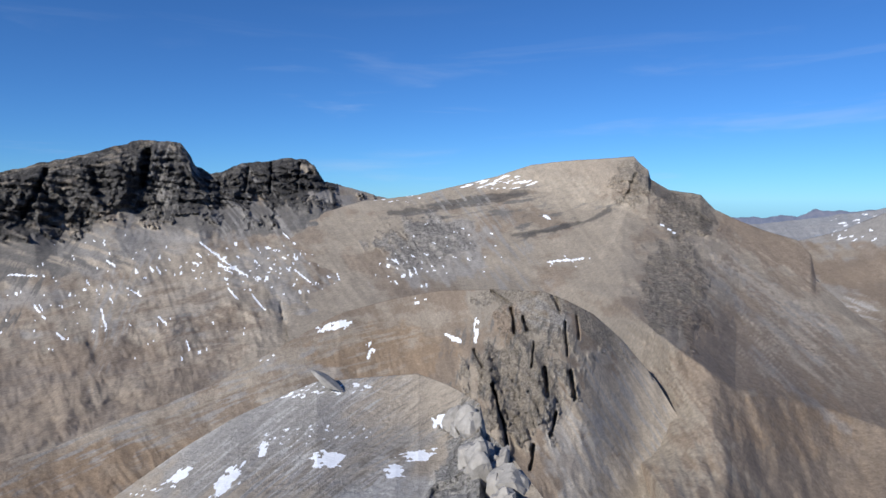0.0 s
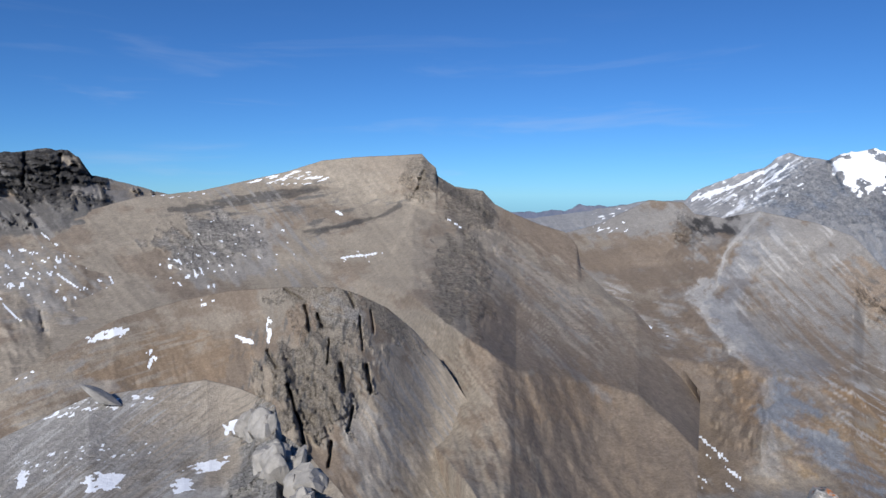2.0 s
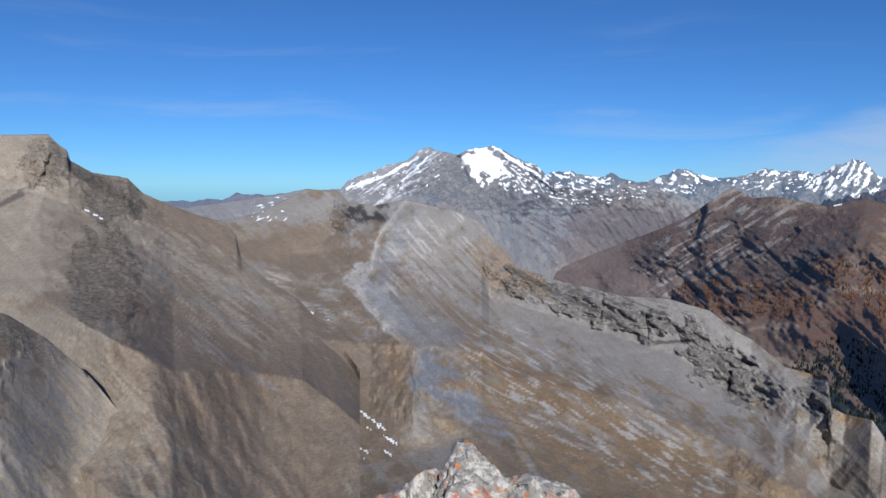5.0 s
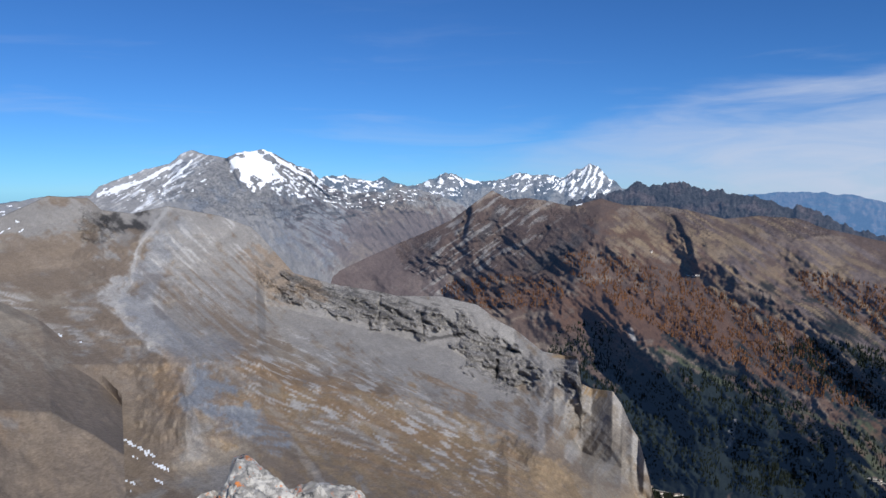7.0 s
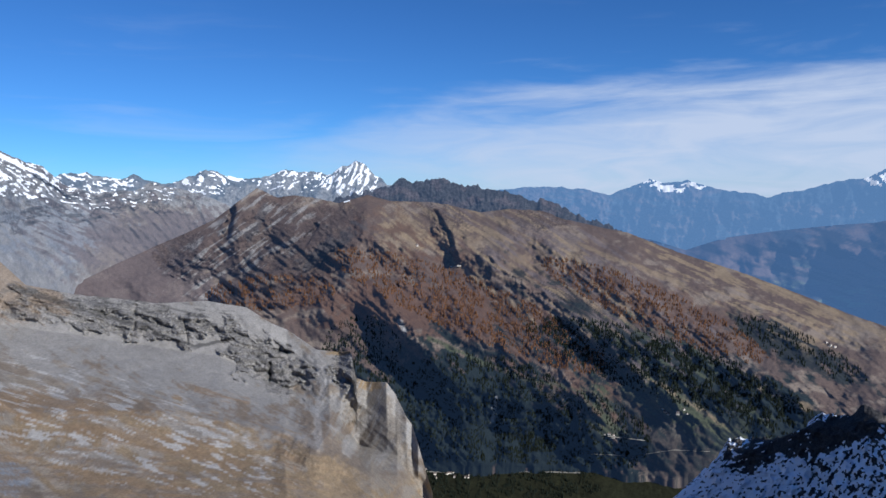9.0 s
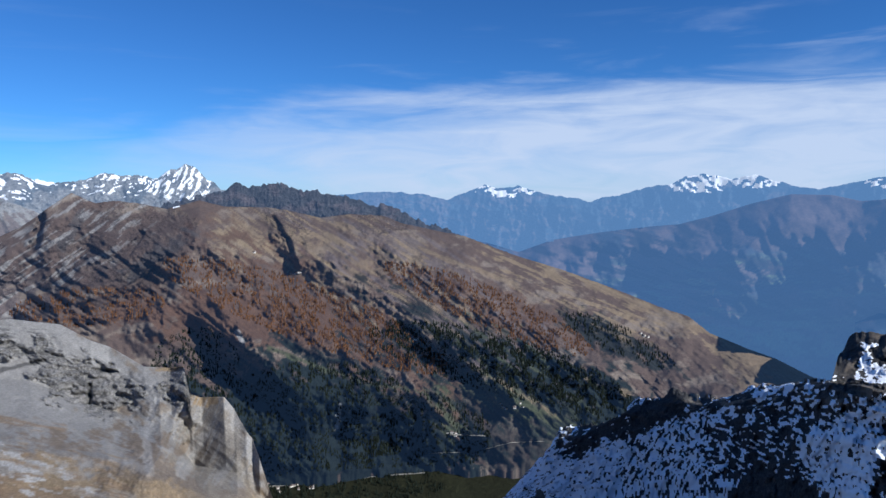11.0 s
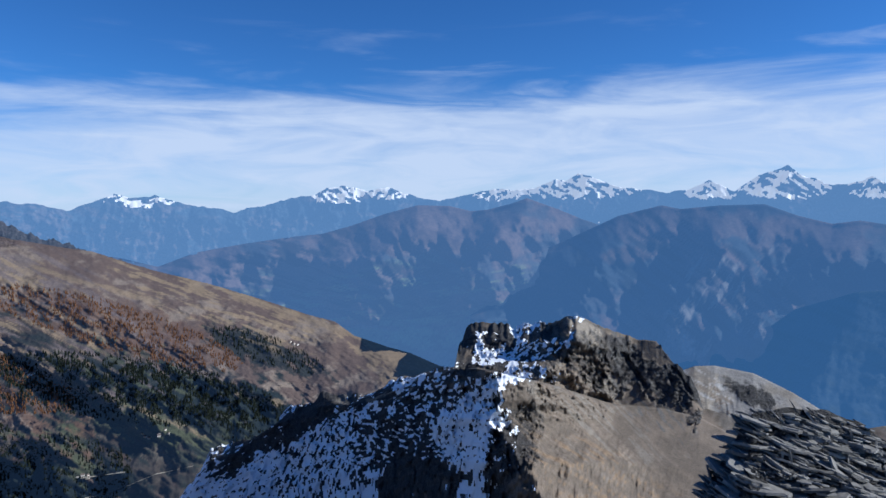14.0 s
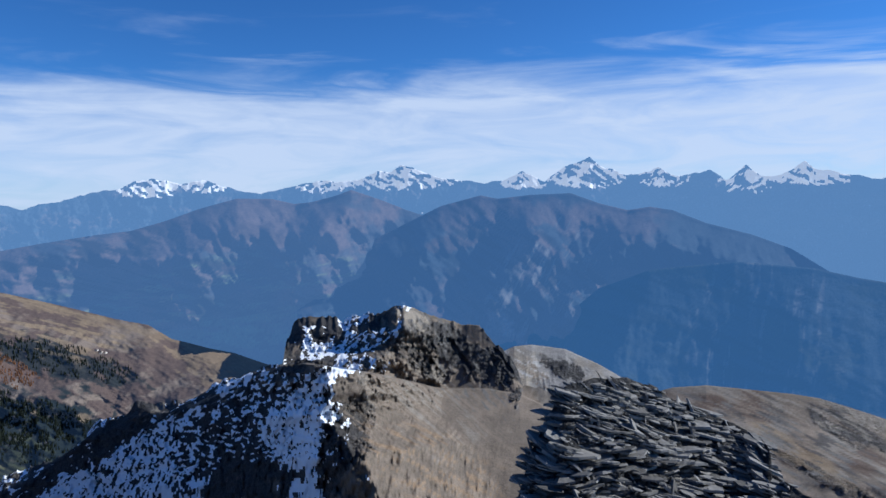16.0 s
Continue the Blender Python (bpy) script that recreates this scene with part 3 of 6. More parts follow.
# air: painted haze, glowing in rock and scree but not in the snow
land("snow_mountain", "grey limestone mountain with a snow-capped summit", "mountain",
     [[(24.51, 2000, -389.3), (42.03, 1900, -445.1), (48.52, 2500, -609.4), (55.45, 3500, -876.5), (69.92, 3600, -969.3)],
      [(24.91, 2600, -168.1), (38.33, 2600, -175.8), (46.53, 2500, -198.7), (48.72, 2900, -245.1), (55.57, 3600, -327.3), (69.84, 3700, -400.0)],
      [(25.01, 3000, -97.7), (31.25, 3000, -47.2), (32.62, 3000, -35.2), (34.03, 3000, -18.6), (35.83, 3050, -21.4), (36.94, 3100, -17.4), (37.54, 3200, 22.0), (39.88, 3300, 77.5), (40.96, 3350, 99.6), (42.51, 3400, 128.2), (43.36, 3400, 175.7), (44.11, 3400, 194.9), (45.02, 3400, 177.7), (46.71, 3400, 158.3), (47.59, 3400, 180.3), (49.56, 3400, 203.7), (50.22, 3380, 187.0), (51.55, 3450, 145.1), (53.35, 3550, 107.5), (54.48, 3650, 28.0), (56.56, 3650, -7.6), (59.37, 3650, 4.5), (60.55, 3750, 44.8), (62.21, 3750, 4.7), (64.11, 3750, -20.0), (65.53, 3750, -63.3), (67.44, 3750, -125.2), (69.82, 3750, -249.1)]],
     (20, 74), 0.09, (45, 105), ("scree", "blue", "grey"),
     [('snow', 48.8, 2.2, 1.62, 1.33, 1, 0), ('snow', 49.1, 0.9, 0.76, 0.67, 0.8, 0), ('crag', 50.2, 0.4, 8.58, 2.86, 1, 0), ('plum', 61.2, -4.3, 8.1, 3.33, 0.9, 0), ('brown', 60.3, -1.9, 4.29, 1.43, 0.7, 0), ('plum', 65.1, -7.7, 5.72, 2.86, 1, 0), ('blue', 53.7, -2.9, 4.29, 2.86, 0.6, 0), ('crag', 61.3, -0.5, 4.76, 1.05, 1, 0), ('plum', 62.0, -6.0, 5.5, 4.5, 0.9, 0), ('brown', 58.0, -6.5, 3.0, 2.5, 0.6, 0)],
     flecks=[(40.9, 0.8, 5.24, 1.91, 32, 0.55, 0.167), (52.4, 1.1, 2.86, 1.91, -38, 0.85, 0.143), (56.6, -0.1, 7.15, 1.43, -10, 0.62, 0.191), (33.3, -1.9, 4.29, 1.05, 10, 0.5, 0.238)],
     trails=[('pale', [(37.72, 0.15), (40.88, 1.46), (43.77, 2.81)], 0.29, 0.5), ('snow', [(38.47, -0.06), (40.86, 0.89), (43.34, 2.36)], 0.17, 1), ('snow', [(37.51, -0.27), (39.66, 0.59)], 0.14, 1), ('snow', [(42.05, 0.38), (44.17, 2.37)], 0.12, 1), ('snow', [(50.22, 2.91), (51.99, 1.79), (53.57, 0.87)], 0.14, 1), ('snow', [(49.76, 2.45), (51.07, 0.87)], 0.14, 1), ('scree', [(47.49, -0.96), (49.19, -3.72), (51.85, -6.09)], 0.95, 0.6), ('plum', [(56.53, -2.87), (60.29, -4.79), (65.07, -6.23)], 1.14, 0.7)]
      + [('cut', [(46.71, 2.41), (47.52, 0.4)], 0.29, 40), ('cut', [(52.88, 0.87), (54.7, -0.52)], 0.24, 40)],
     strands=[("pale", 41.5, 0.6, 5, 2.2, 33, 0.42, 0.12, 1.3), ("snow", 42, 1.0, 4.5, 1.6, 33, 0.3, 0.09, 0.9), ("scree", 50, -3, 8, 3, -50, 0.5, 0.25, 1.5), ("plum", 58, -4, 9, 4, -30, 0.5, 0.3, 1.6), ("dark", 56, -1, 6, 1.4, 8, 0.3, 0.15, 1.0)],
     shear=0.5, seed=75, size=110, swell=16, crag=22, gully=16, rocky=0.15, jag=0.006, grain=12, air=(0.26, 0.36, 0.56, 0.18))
# a slight blue haze glows in this hillside's material
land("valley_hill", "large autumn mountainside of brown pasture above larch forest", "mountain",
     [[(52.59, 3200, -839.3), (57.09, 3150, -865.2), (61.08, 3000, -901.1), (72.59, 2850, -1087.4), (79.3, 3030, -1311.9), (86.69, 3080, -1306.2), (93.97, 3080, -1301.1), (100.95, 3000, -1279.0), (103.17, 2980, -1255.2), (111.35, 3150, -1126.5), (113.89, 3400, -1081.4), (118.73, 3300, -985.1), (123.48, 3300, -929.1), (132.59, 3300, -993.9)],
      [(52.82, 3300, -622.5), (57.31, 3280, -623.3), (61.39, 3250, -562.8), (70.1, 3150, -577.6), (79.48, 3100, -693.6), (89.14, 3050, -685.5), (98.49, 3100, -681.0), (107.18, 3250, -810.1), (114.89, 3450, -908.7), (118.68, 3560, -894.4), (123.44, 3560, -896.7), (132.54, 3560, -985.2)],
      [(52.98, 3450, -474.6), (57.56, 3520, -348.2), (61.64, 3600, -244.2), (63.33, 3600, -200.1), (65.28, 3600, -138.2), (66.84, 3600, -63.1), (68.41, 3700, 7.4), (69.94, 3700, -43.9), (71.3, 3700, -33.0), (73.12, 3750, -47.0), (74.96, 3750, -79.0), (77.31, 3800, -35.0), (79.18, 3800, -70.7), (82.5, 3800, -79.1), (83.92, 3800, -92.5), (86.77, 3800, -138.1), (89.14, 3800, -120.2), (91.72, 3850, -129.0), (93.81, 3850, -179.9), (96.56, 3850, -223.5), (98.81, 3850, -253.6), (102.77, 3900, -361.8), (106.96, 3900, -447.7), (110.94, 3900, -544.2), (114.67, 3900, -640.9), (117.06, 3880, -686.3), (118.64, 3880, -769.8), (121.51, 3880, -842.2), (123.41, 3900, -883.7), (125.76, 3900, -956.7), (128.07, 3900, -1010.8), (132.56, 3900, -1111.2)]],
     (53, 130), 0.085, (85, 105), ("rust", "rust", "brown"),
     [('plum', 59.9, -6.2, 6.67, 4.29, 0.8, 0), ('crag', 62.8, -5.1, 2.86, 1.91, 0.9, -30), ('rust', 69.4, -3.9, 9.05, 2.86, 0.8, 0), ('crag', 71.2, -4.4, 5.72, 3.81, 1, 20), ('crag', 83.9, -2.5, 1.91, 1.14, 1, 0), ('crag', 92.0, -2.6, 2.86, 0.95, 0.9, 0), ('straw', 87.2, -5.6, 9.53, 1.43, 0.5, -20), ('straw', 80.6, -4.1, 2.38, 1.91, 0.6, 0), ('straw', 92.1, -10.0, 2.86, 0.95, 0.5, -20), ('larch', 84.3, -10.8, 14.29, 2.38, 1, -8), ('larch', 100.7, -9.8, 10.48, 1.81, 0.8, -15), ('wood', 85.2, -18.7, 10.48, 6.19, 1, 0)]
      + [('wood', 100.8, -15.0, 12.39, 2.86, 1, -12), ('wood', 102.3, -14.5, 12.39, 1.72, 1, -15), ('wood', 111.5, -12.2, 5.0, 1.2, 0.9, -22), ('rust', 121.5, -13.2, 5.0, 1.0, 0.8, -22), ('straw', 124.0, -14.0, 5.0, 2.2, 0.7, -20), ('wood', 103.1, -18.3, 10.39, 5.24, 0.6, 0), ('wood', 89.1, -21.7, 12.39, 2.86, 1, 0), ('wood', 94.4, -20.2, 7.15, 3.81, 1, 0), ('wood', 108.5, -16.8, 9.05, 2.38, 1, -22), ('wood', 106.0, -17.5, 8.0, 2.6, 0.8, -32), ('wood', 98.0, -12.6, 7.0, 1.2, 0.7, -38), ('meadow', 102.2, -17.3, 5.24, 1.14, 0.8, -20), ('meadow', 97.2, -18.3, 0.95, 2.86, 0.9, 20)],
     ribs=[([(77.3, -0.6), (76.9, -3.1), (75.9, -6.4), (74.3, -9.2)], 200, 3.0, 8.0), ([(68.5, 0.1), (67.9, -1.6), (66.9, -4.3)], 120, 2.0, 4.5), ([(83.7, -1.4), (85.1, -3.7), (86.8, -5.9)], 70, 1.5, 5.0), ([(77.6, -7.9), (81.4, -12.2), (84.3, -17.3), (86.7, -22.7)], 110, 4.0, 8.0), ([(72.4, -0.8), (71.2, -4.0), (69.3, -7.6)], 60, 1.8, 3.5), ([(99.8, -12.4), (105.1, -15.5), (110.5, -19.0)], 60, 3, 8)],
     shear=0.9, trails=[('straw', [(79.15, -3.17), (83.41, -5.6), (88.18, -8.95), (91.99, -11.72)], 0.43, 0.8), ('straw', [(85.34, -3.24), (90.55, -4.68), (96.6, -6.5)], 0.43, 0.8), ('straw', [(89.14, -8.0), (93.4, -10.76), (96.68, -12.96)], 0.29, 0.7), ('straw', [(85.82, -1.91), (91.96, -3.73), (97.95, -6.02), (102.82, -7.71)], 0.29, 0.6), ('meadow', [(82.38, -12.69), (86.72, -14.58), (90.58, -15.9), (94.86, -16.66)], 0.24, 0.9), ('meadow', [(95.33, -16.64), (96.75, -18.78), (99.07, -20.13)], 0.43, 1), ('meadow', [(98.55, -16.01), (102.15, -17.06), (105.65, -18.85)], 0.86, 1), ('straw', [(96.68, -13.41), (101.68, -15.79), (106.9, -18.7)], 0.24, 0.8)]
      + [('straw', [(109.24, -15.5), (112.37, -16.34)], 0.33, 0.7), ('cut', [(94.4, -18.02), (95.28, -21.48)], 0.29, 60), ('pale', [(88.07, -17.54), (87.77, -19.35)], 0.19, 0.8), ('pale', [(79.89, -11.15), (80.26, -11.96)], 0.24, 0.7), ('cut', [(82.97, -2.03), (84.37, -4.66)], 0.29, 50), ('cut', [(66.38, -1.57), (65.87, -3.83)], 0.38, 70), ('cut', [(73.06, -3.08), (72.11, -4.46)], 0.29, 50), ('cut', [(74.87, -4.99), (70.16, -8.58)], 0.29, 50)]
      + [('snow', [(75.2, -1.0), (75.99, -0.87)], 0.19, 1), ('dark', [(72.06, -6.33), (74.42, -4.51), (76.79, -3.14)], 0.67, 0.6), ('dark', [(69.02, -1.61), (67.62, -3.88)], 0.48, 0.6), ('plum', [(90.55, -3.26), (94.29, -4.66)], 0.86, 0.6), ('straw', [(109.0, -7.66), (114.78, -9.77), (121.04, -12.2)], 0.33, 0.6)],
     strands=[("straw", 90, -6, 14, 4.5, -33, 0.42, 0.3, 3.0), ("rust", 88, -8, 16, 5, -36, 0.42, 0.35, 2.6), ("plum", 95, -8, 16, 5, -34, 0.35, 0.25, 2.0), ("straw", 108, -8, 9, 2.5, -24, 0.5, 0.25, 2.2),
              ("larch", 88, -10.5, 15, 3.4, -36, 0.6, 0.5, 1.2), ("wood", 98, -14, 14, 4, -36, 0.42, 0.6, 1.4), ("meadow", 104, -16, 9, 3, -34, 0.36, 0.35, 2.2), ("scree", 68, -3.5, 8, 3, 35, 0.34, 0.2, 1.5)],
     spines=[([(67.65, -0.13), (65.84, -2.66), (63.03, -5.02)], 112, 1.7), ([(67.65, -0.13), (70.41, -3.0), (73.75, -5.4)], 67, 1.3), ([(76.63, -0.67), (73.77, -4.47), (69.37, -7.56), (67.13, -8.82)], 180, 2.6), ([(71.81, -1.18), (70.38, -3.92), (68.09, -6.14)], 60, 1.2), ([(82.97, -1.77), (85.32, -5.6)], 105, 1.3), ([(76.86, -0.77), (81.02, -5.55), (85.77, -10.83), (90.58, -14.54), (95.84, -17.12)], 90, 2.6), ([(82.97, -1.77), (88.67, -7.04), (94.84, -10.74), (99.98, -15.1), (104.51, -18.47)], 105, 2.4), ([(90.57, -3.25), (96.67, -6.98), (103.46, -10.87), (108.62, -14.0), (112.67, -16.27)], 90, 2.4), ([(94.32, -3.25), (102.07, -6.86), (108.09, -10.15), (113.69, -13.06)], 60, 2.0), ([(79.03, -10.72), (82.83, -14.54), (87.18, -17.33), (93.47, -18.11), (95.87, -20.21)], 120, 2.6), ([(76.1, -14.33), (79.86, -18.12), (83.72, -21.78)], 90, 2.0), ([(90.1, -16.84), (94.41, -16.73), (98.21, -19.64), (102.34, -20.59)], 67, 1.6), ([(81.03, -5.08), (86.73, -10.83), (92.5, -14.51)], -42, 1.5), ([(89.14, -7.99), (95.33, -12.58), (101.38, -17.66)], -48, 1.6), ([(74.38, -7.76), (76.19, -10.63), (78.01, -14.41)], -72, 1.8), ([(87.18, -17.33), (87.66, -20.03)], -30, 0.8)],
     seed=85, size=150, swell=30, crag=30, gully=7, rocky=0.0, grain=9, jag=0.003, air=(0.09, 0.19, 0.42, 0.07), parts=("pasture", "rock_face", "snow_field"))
land("dark_cliffs", "dark limestone cliffs above a broad tan scree basin", "mountain",
     [[(-47.93, 500, -185.8), (-33.9, 520, -201.1), (-18.06, 560, -182.7), (-4.03, 600, -143.4), (10.33, 700, -141.4)],
      [(-47.4, 1000, -198.4), (-33.48, 1050, -211.4), (-22.11, 1100, -176.3), (-8.75, 1150, -158.0), (0.78, 1200, -146.3), (10.24, 1300, -134.3)],
      [(-47.12, 1500, -160.4), (-33.26, 1500, -154.3), (-25.96, 1550, -101.1), (-17.71, 1600, -59.5), (-10.53, 1650, -22.7), (-3.99, 1650, -36.4), (10.19, 1700, -64.2)],
      [(-46.93, 1850, -82.1), (-33.12, 1850, -74.2), (-31.03, 1850, -46.8), (-29.65, 1850, -79.5), (-27.8, 1850, -67.3), (-25.87, 1860, -31.2), (-21.88, 1860, -10.5), (-18.52, 1860, 1.0), (-14.15, 1880, -3.3), (-10.51, 1880, 35.0), (-8.67, 1880, 12.3), (-3.99, 1900, -23.4), (10.18, 1900, -56.5)],
      [(-46.78, 1960, 13.0), (-32.96, 1960, 64.0), (-30.89, 1960, 83.6), (-28.37, 1960, 102.8), (-26.87, 1960, 121.4), (-25.14, 1980, 142.1), (-24.35, 1980, 154.9), (-23.75, 1980, 158.6), (-20.94, 1980, 149.9), (-20.21, 1975, 118.4), (-19.94, 1975, 92.7), (-18.82, 1975, 68.8), (-17.61, 1975, 84.8), (-16.52, 1975, 96.3), (-14.55, 1975, 100.4), (-12.53, 1975, 117.2), (-11.17, 1975, 106.7), (-10.63, 1975, 97.4), (-9.86, 1975, 49.6), (-6.8, 1990, 24.5), (-4.46, 2000, 1.7), (0.76, 2000, -44.4), (10.19, 2000, -75.9)]],
     (-58, 12), 0.08, (75, 60, 40, 65), ("tan", "brown", "scree"),
     [('slate', -31.8, -3.6, 9.53, 2.0, 0.9, 0), ('slate', -16.8, -1.5, 10.0, 1.62, 0.9, 0), ('scree', -24.0, -3.4, 5.72, 1.24, 0.6, 0), ('brown', -29.3, -14.4, 12.39, 4.76, 0.7, 0), ('dark', -22.6, 1.8, 15.25, 2.95, 1, 0), ('dark', -32.4, -0.8, 5.24, 2.38, 1, 0), ('dark', -14.1, 1.2, 5.24, 1.62, 1, 0), ('crag', -23.4, 1.8, 15.72, 3.33, 1, 0), ('crag', -32.0, -0.8, 5.72, 2.29, 1, 0), ('crag', -14.1, 1.4, 4.76, 1.91, 1, 0), ('scree', -3.0, -4.2, 4.29, 2.86, 0.8, 0), ('sand', -20.8, -7.5, 3.33, 1.91, 0.6, 0)],
     flecks=[(-16.9, -5.4, 5.24, 2.38, -35, 0.55, 0.238), (-10.6, -6.0, 6.19, 2.86, -30, 0.55, 0.238), (-4.0, -6.5, 4.76, 1.91, -45, 0.55, 0.238), (-26.0, -5.1, 6.19, 2.86, -60, 0.42, 0.238), (-29.9, -8.6, 5.24, 2.86, -70, 0.4, 0.238), (-22.2, -10.9, 7.15, 2.38, -70, 0.36, 0.238)],
     ribs=[([(-20.3, 3.9), (-20.0, 1.0), (-19.8, -0.4)], 60, 3.0, 1.5), ([(-25.1, 3.8), (-25.6, 0.9), (-26.2, -0.8)], 50, 2.0, 2.2)],
     shear=0.25, trails=[('snow', [(-19.66, -3.51), (-17.77, -5.14), (-16.04, -6.33)], 0.08, 1), ('snow', [(-18.42, -5.35), (-16.91, -5.75)], 0.08, 1), ('snow', [(-14.66, -3.97), (-12.78, -4.65)], 0.08, 1), ('snow', [(-13.29, -2.79), (-11.95, -4.1)], 0.07, 1), ('snow', [(-12.66, -5.58), (-11.07, -6.92)], 0.08, 1), ('snow', [(-9.19, -5.17), (-8.65, -6.97)], 0.07, 1), ('snow', [(-7.24, -6.8), (-4.87, -7.77)], 0.08, 1), ('snow', [(-17.6, -7.28), (-16.09, -9.16)], 0.08, 1)]
      + [('snow', [(-26.87, -8.44), (-26.61, -9.9)], 0.09, 1), ('snow', [(-31.26, -7.69), (-30.73, -8.64)], 0.1, 1), ('snow', [(-32.73, -5.41), (-30.3, -5.71)], 0.08, 1), ('snow', [(-20.99, -11.03), (-20.67, -11.93)], 0.1, 1), ('snow', [(-29.91, -9.86), (-29.49, -10.31)], 0.1, 1), ('snow', [(-22.93, -9.14), (-22.29, -9.8)], 0.08, 1), ('snow', [(-26.37, -4.72), (-25.84, -5.17)], 0.1, 1), ('snow', [(-12.46, -7.82), (-10.85, -7.67)], 0.07, 1)]
      + [('snow', [(-15.84, -7.71), (-14.75, -9.12)], 0.07, 1), ('snow', [(-25.07, -6.84), (-24.1, -7.55)], 0.07, 1), ('cut', [(-13.61, -8.47), (-13.41, -9.86)], 0.19, 10), ('cut', [(-23.39, 3.52), (-23.86, 0.92)], 0.43, 60), ('cut', [(-30.2, 2.08), (-30.98, 0.04), (-31.72, -1.37)], 0.24, 40), ('cut', [(-14.1, 2.82), (-14.23, 0.54)], 0.14, 25), ('cut', [(-11.85, 2.85), (-12.11, 0.78)], 0.14, 25), ('cut', [(-15.88, 2.34), (-16.26, 0.53)], 0.14, 22)]
      + [('sand', [(-22.02, -5.67), (-20.42, -8.41)], 1.24, 0.4), ('sand', [(-17.02, -11.28), (-22.2, -12.68), (-27.08, -14.7)], 0.95, 0.35)],
     strands=[("sand", -20, -8, 14, 5, -25, 0.36, 0.5, 2.4), ("scree", -14, -4, 12, 3, -52, 0.42, 0.35, 2.2), ("brown", -26, -11, 12, 5, 12, 0.42, 0.6, 3.0), ("slate", -30, -3, 9, 2, 60, 0.3, 0.3, 1.4), ("slate", -24, 1.5, 14, 3, 12, 0.5, 0.16, 1.4), ("rock", -29, 2.2, 5, 2, 14, 0.4, 0.2, 1.6), ("scree", -24, -3, 11, 1.6, 70, 0.4, 0.3, 1.6)],
     spines=[([(-31.23, -6.88), (-29.57, -10.71), (-29.0, -15.26)], 16, 2.0), ([(-25.94, -3.36), (-23.29, -7.37), (-22.2, -12.67)], 16, 2.2), ([(-19.89, -3.95), (-16.95, -7.66), (-14.78, -10.94)], 14, 1.8), ([(-12.41, -4.56), (-10.6, -6.46), (-12.01, -8.75)], 10, 1.4), ([(-13.83, -7.77), (-13.4, -9.86)], -10, 0.7), ([(-28.14, -12.1), (-23.9, -14.65), (-21.02, -15.37)], 10, 1.6)],
     seed=95, size=90, swell=13, crag=44, gully=3, jag=0.008, grain=6, strata=22)
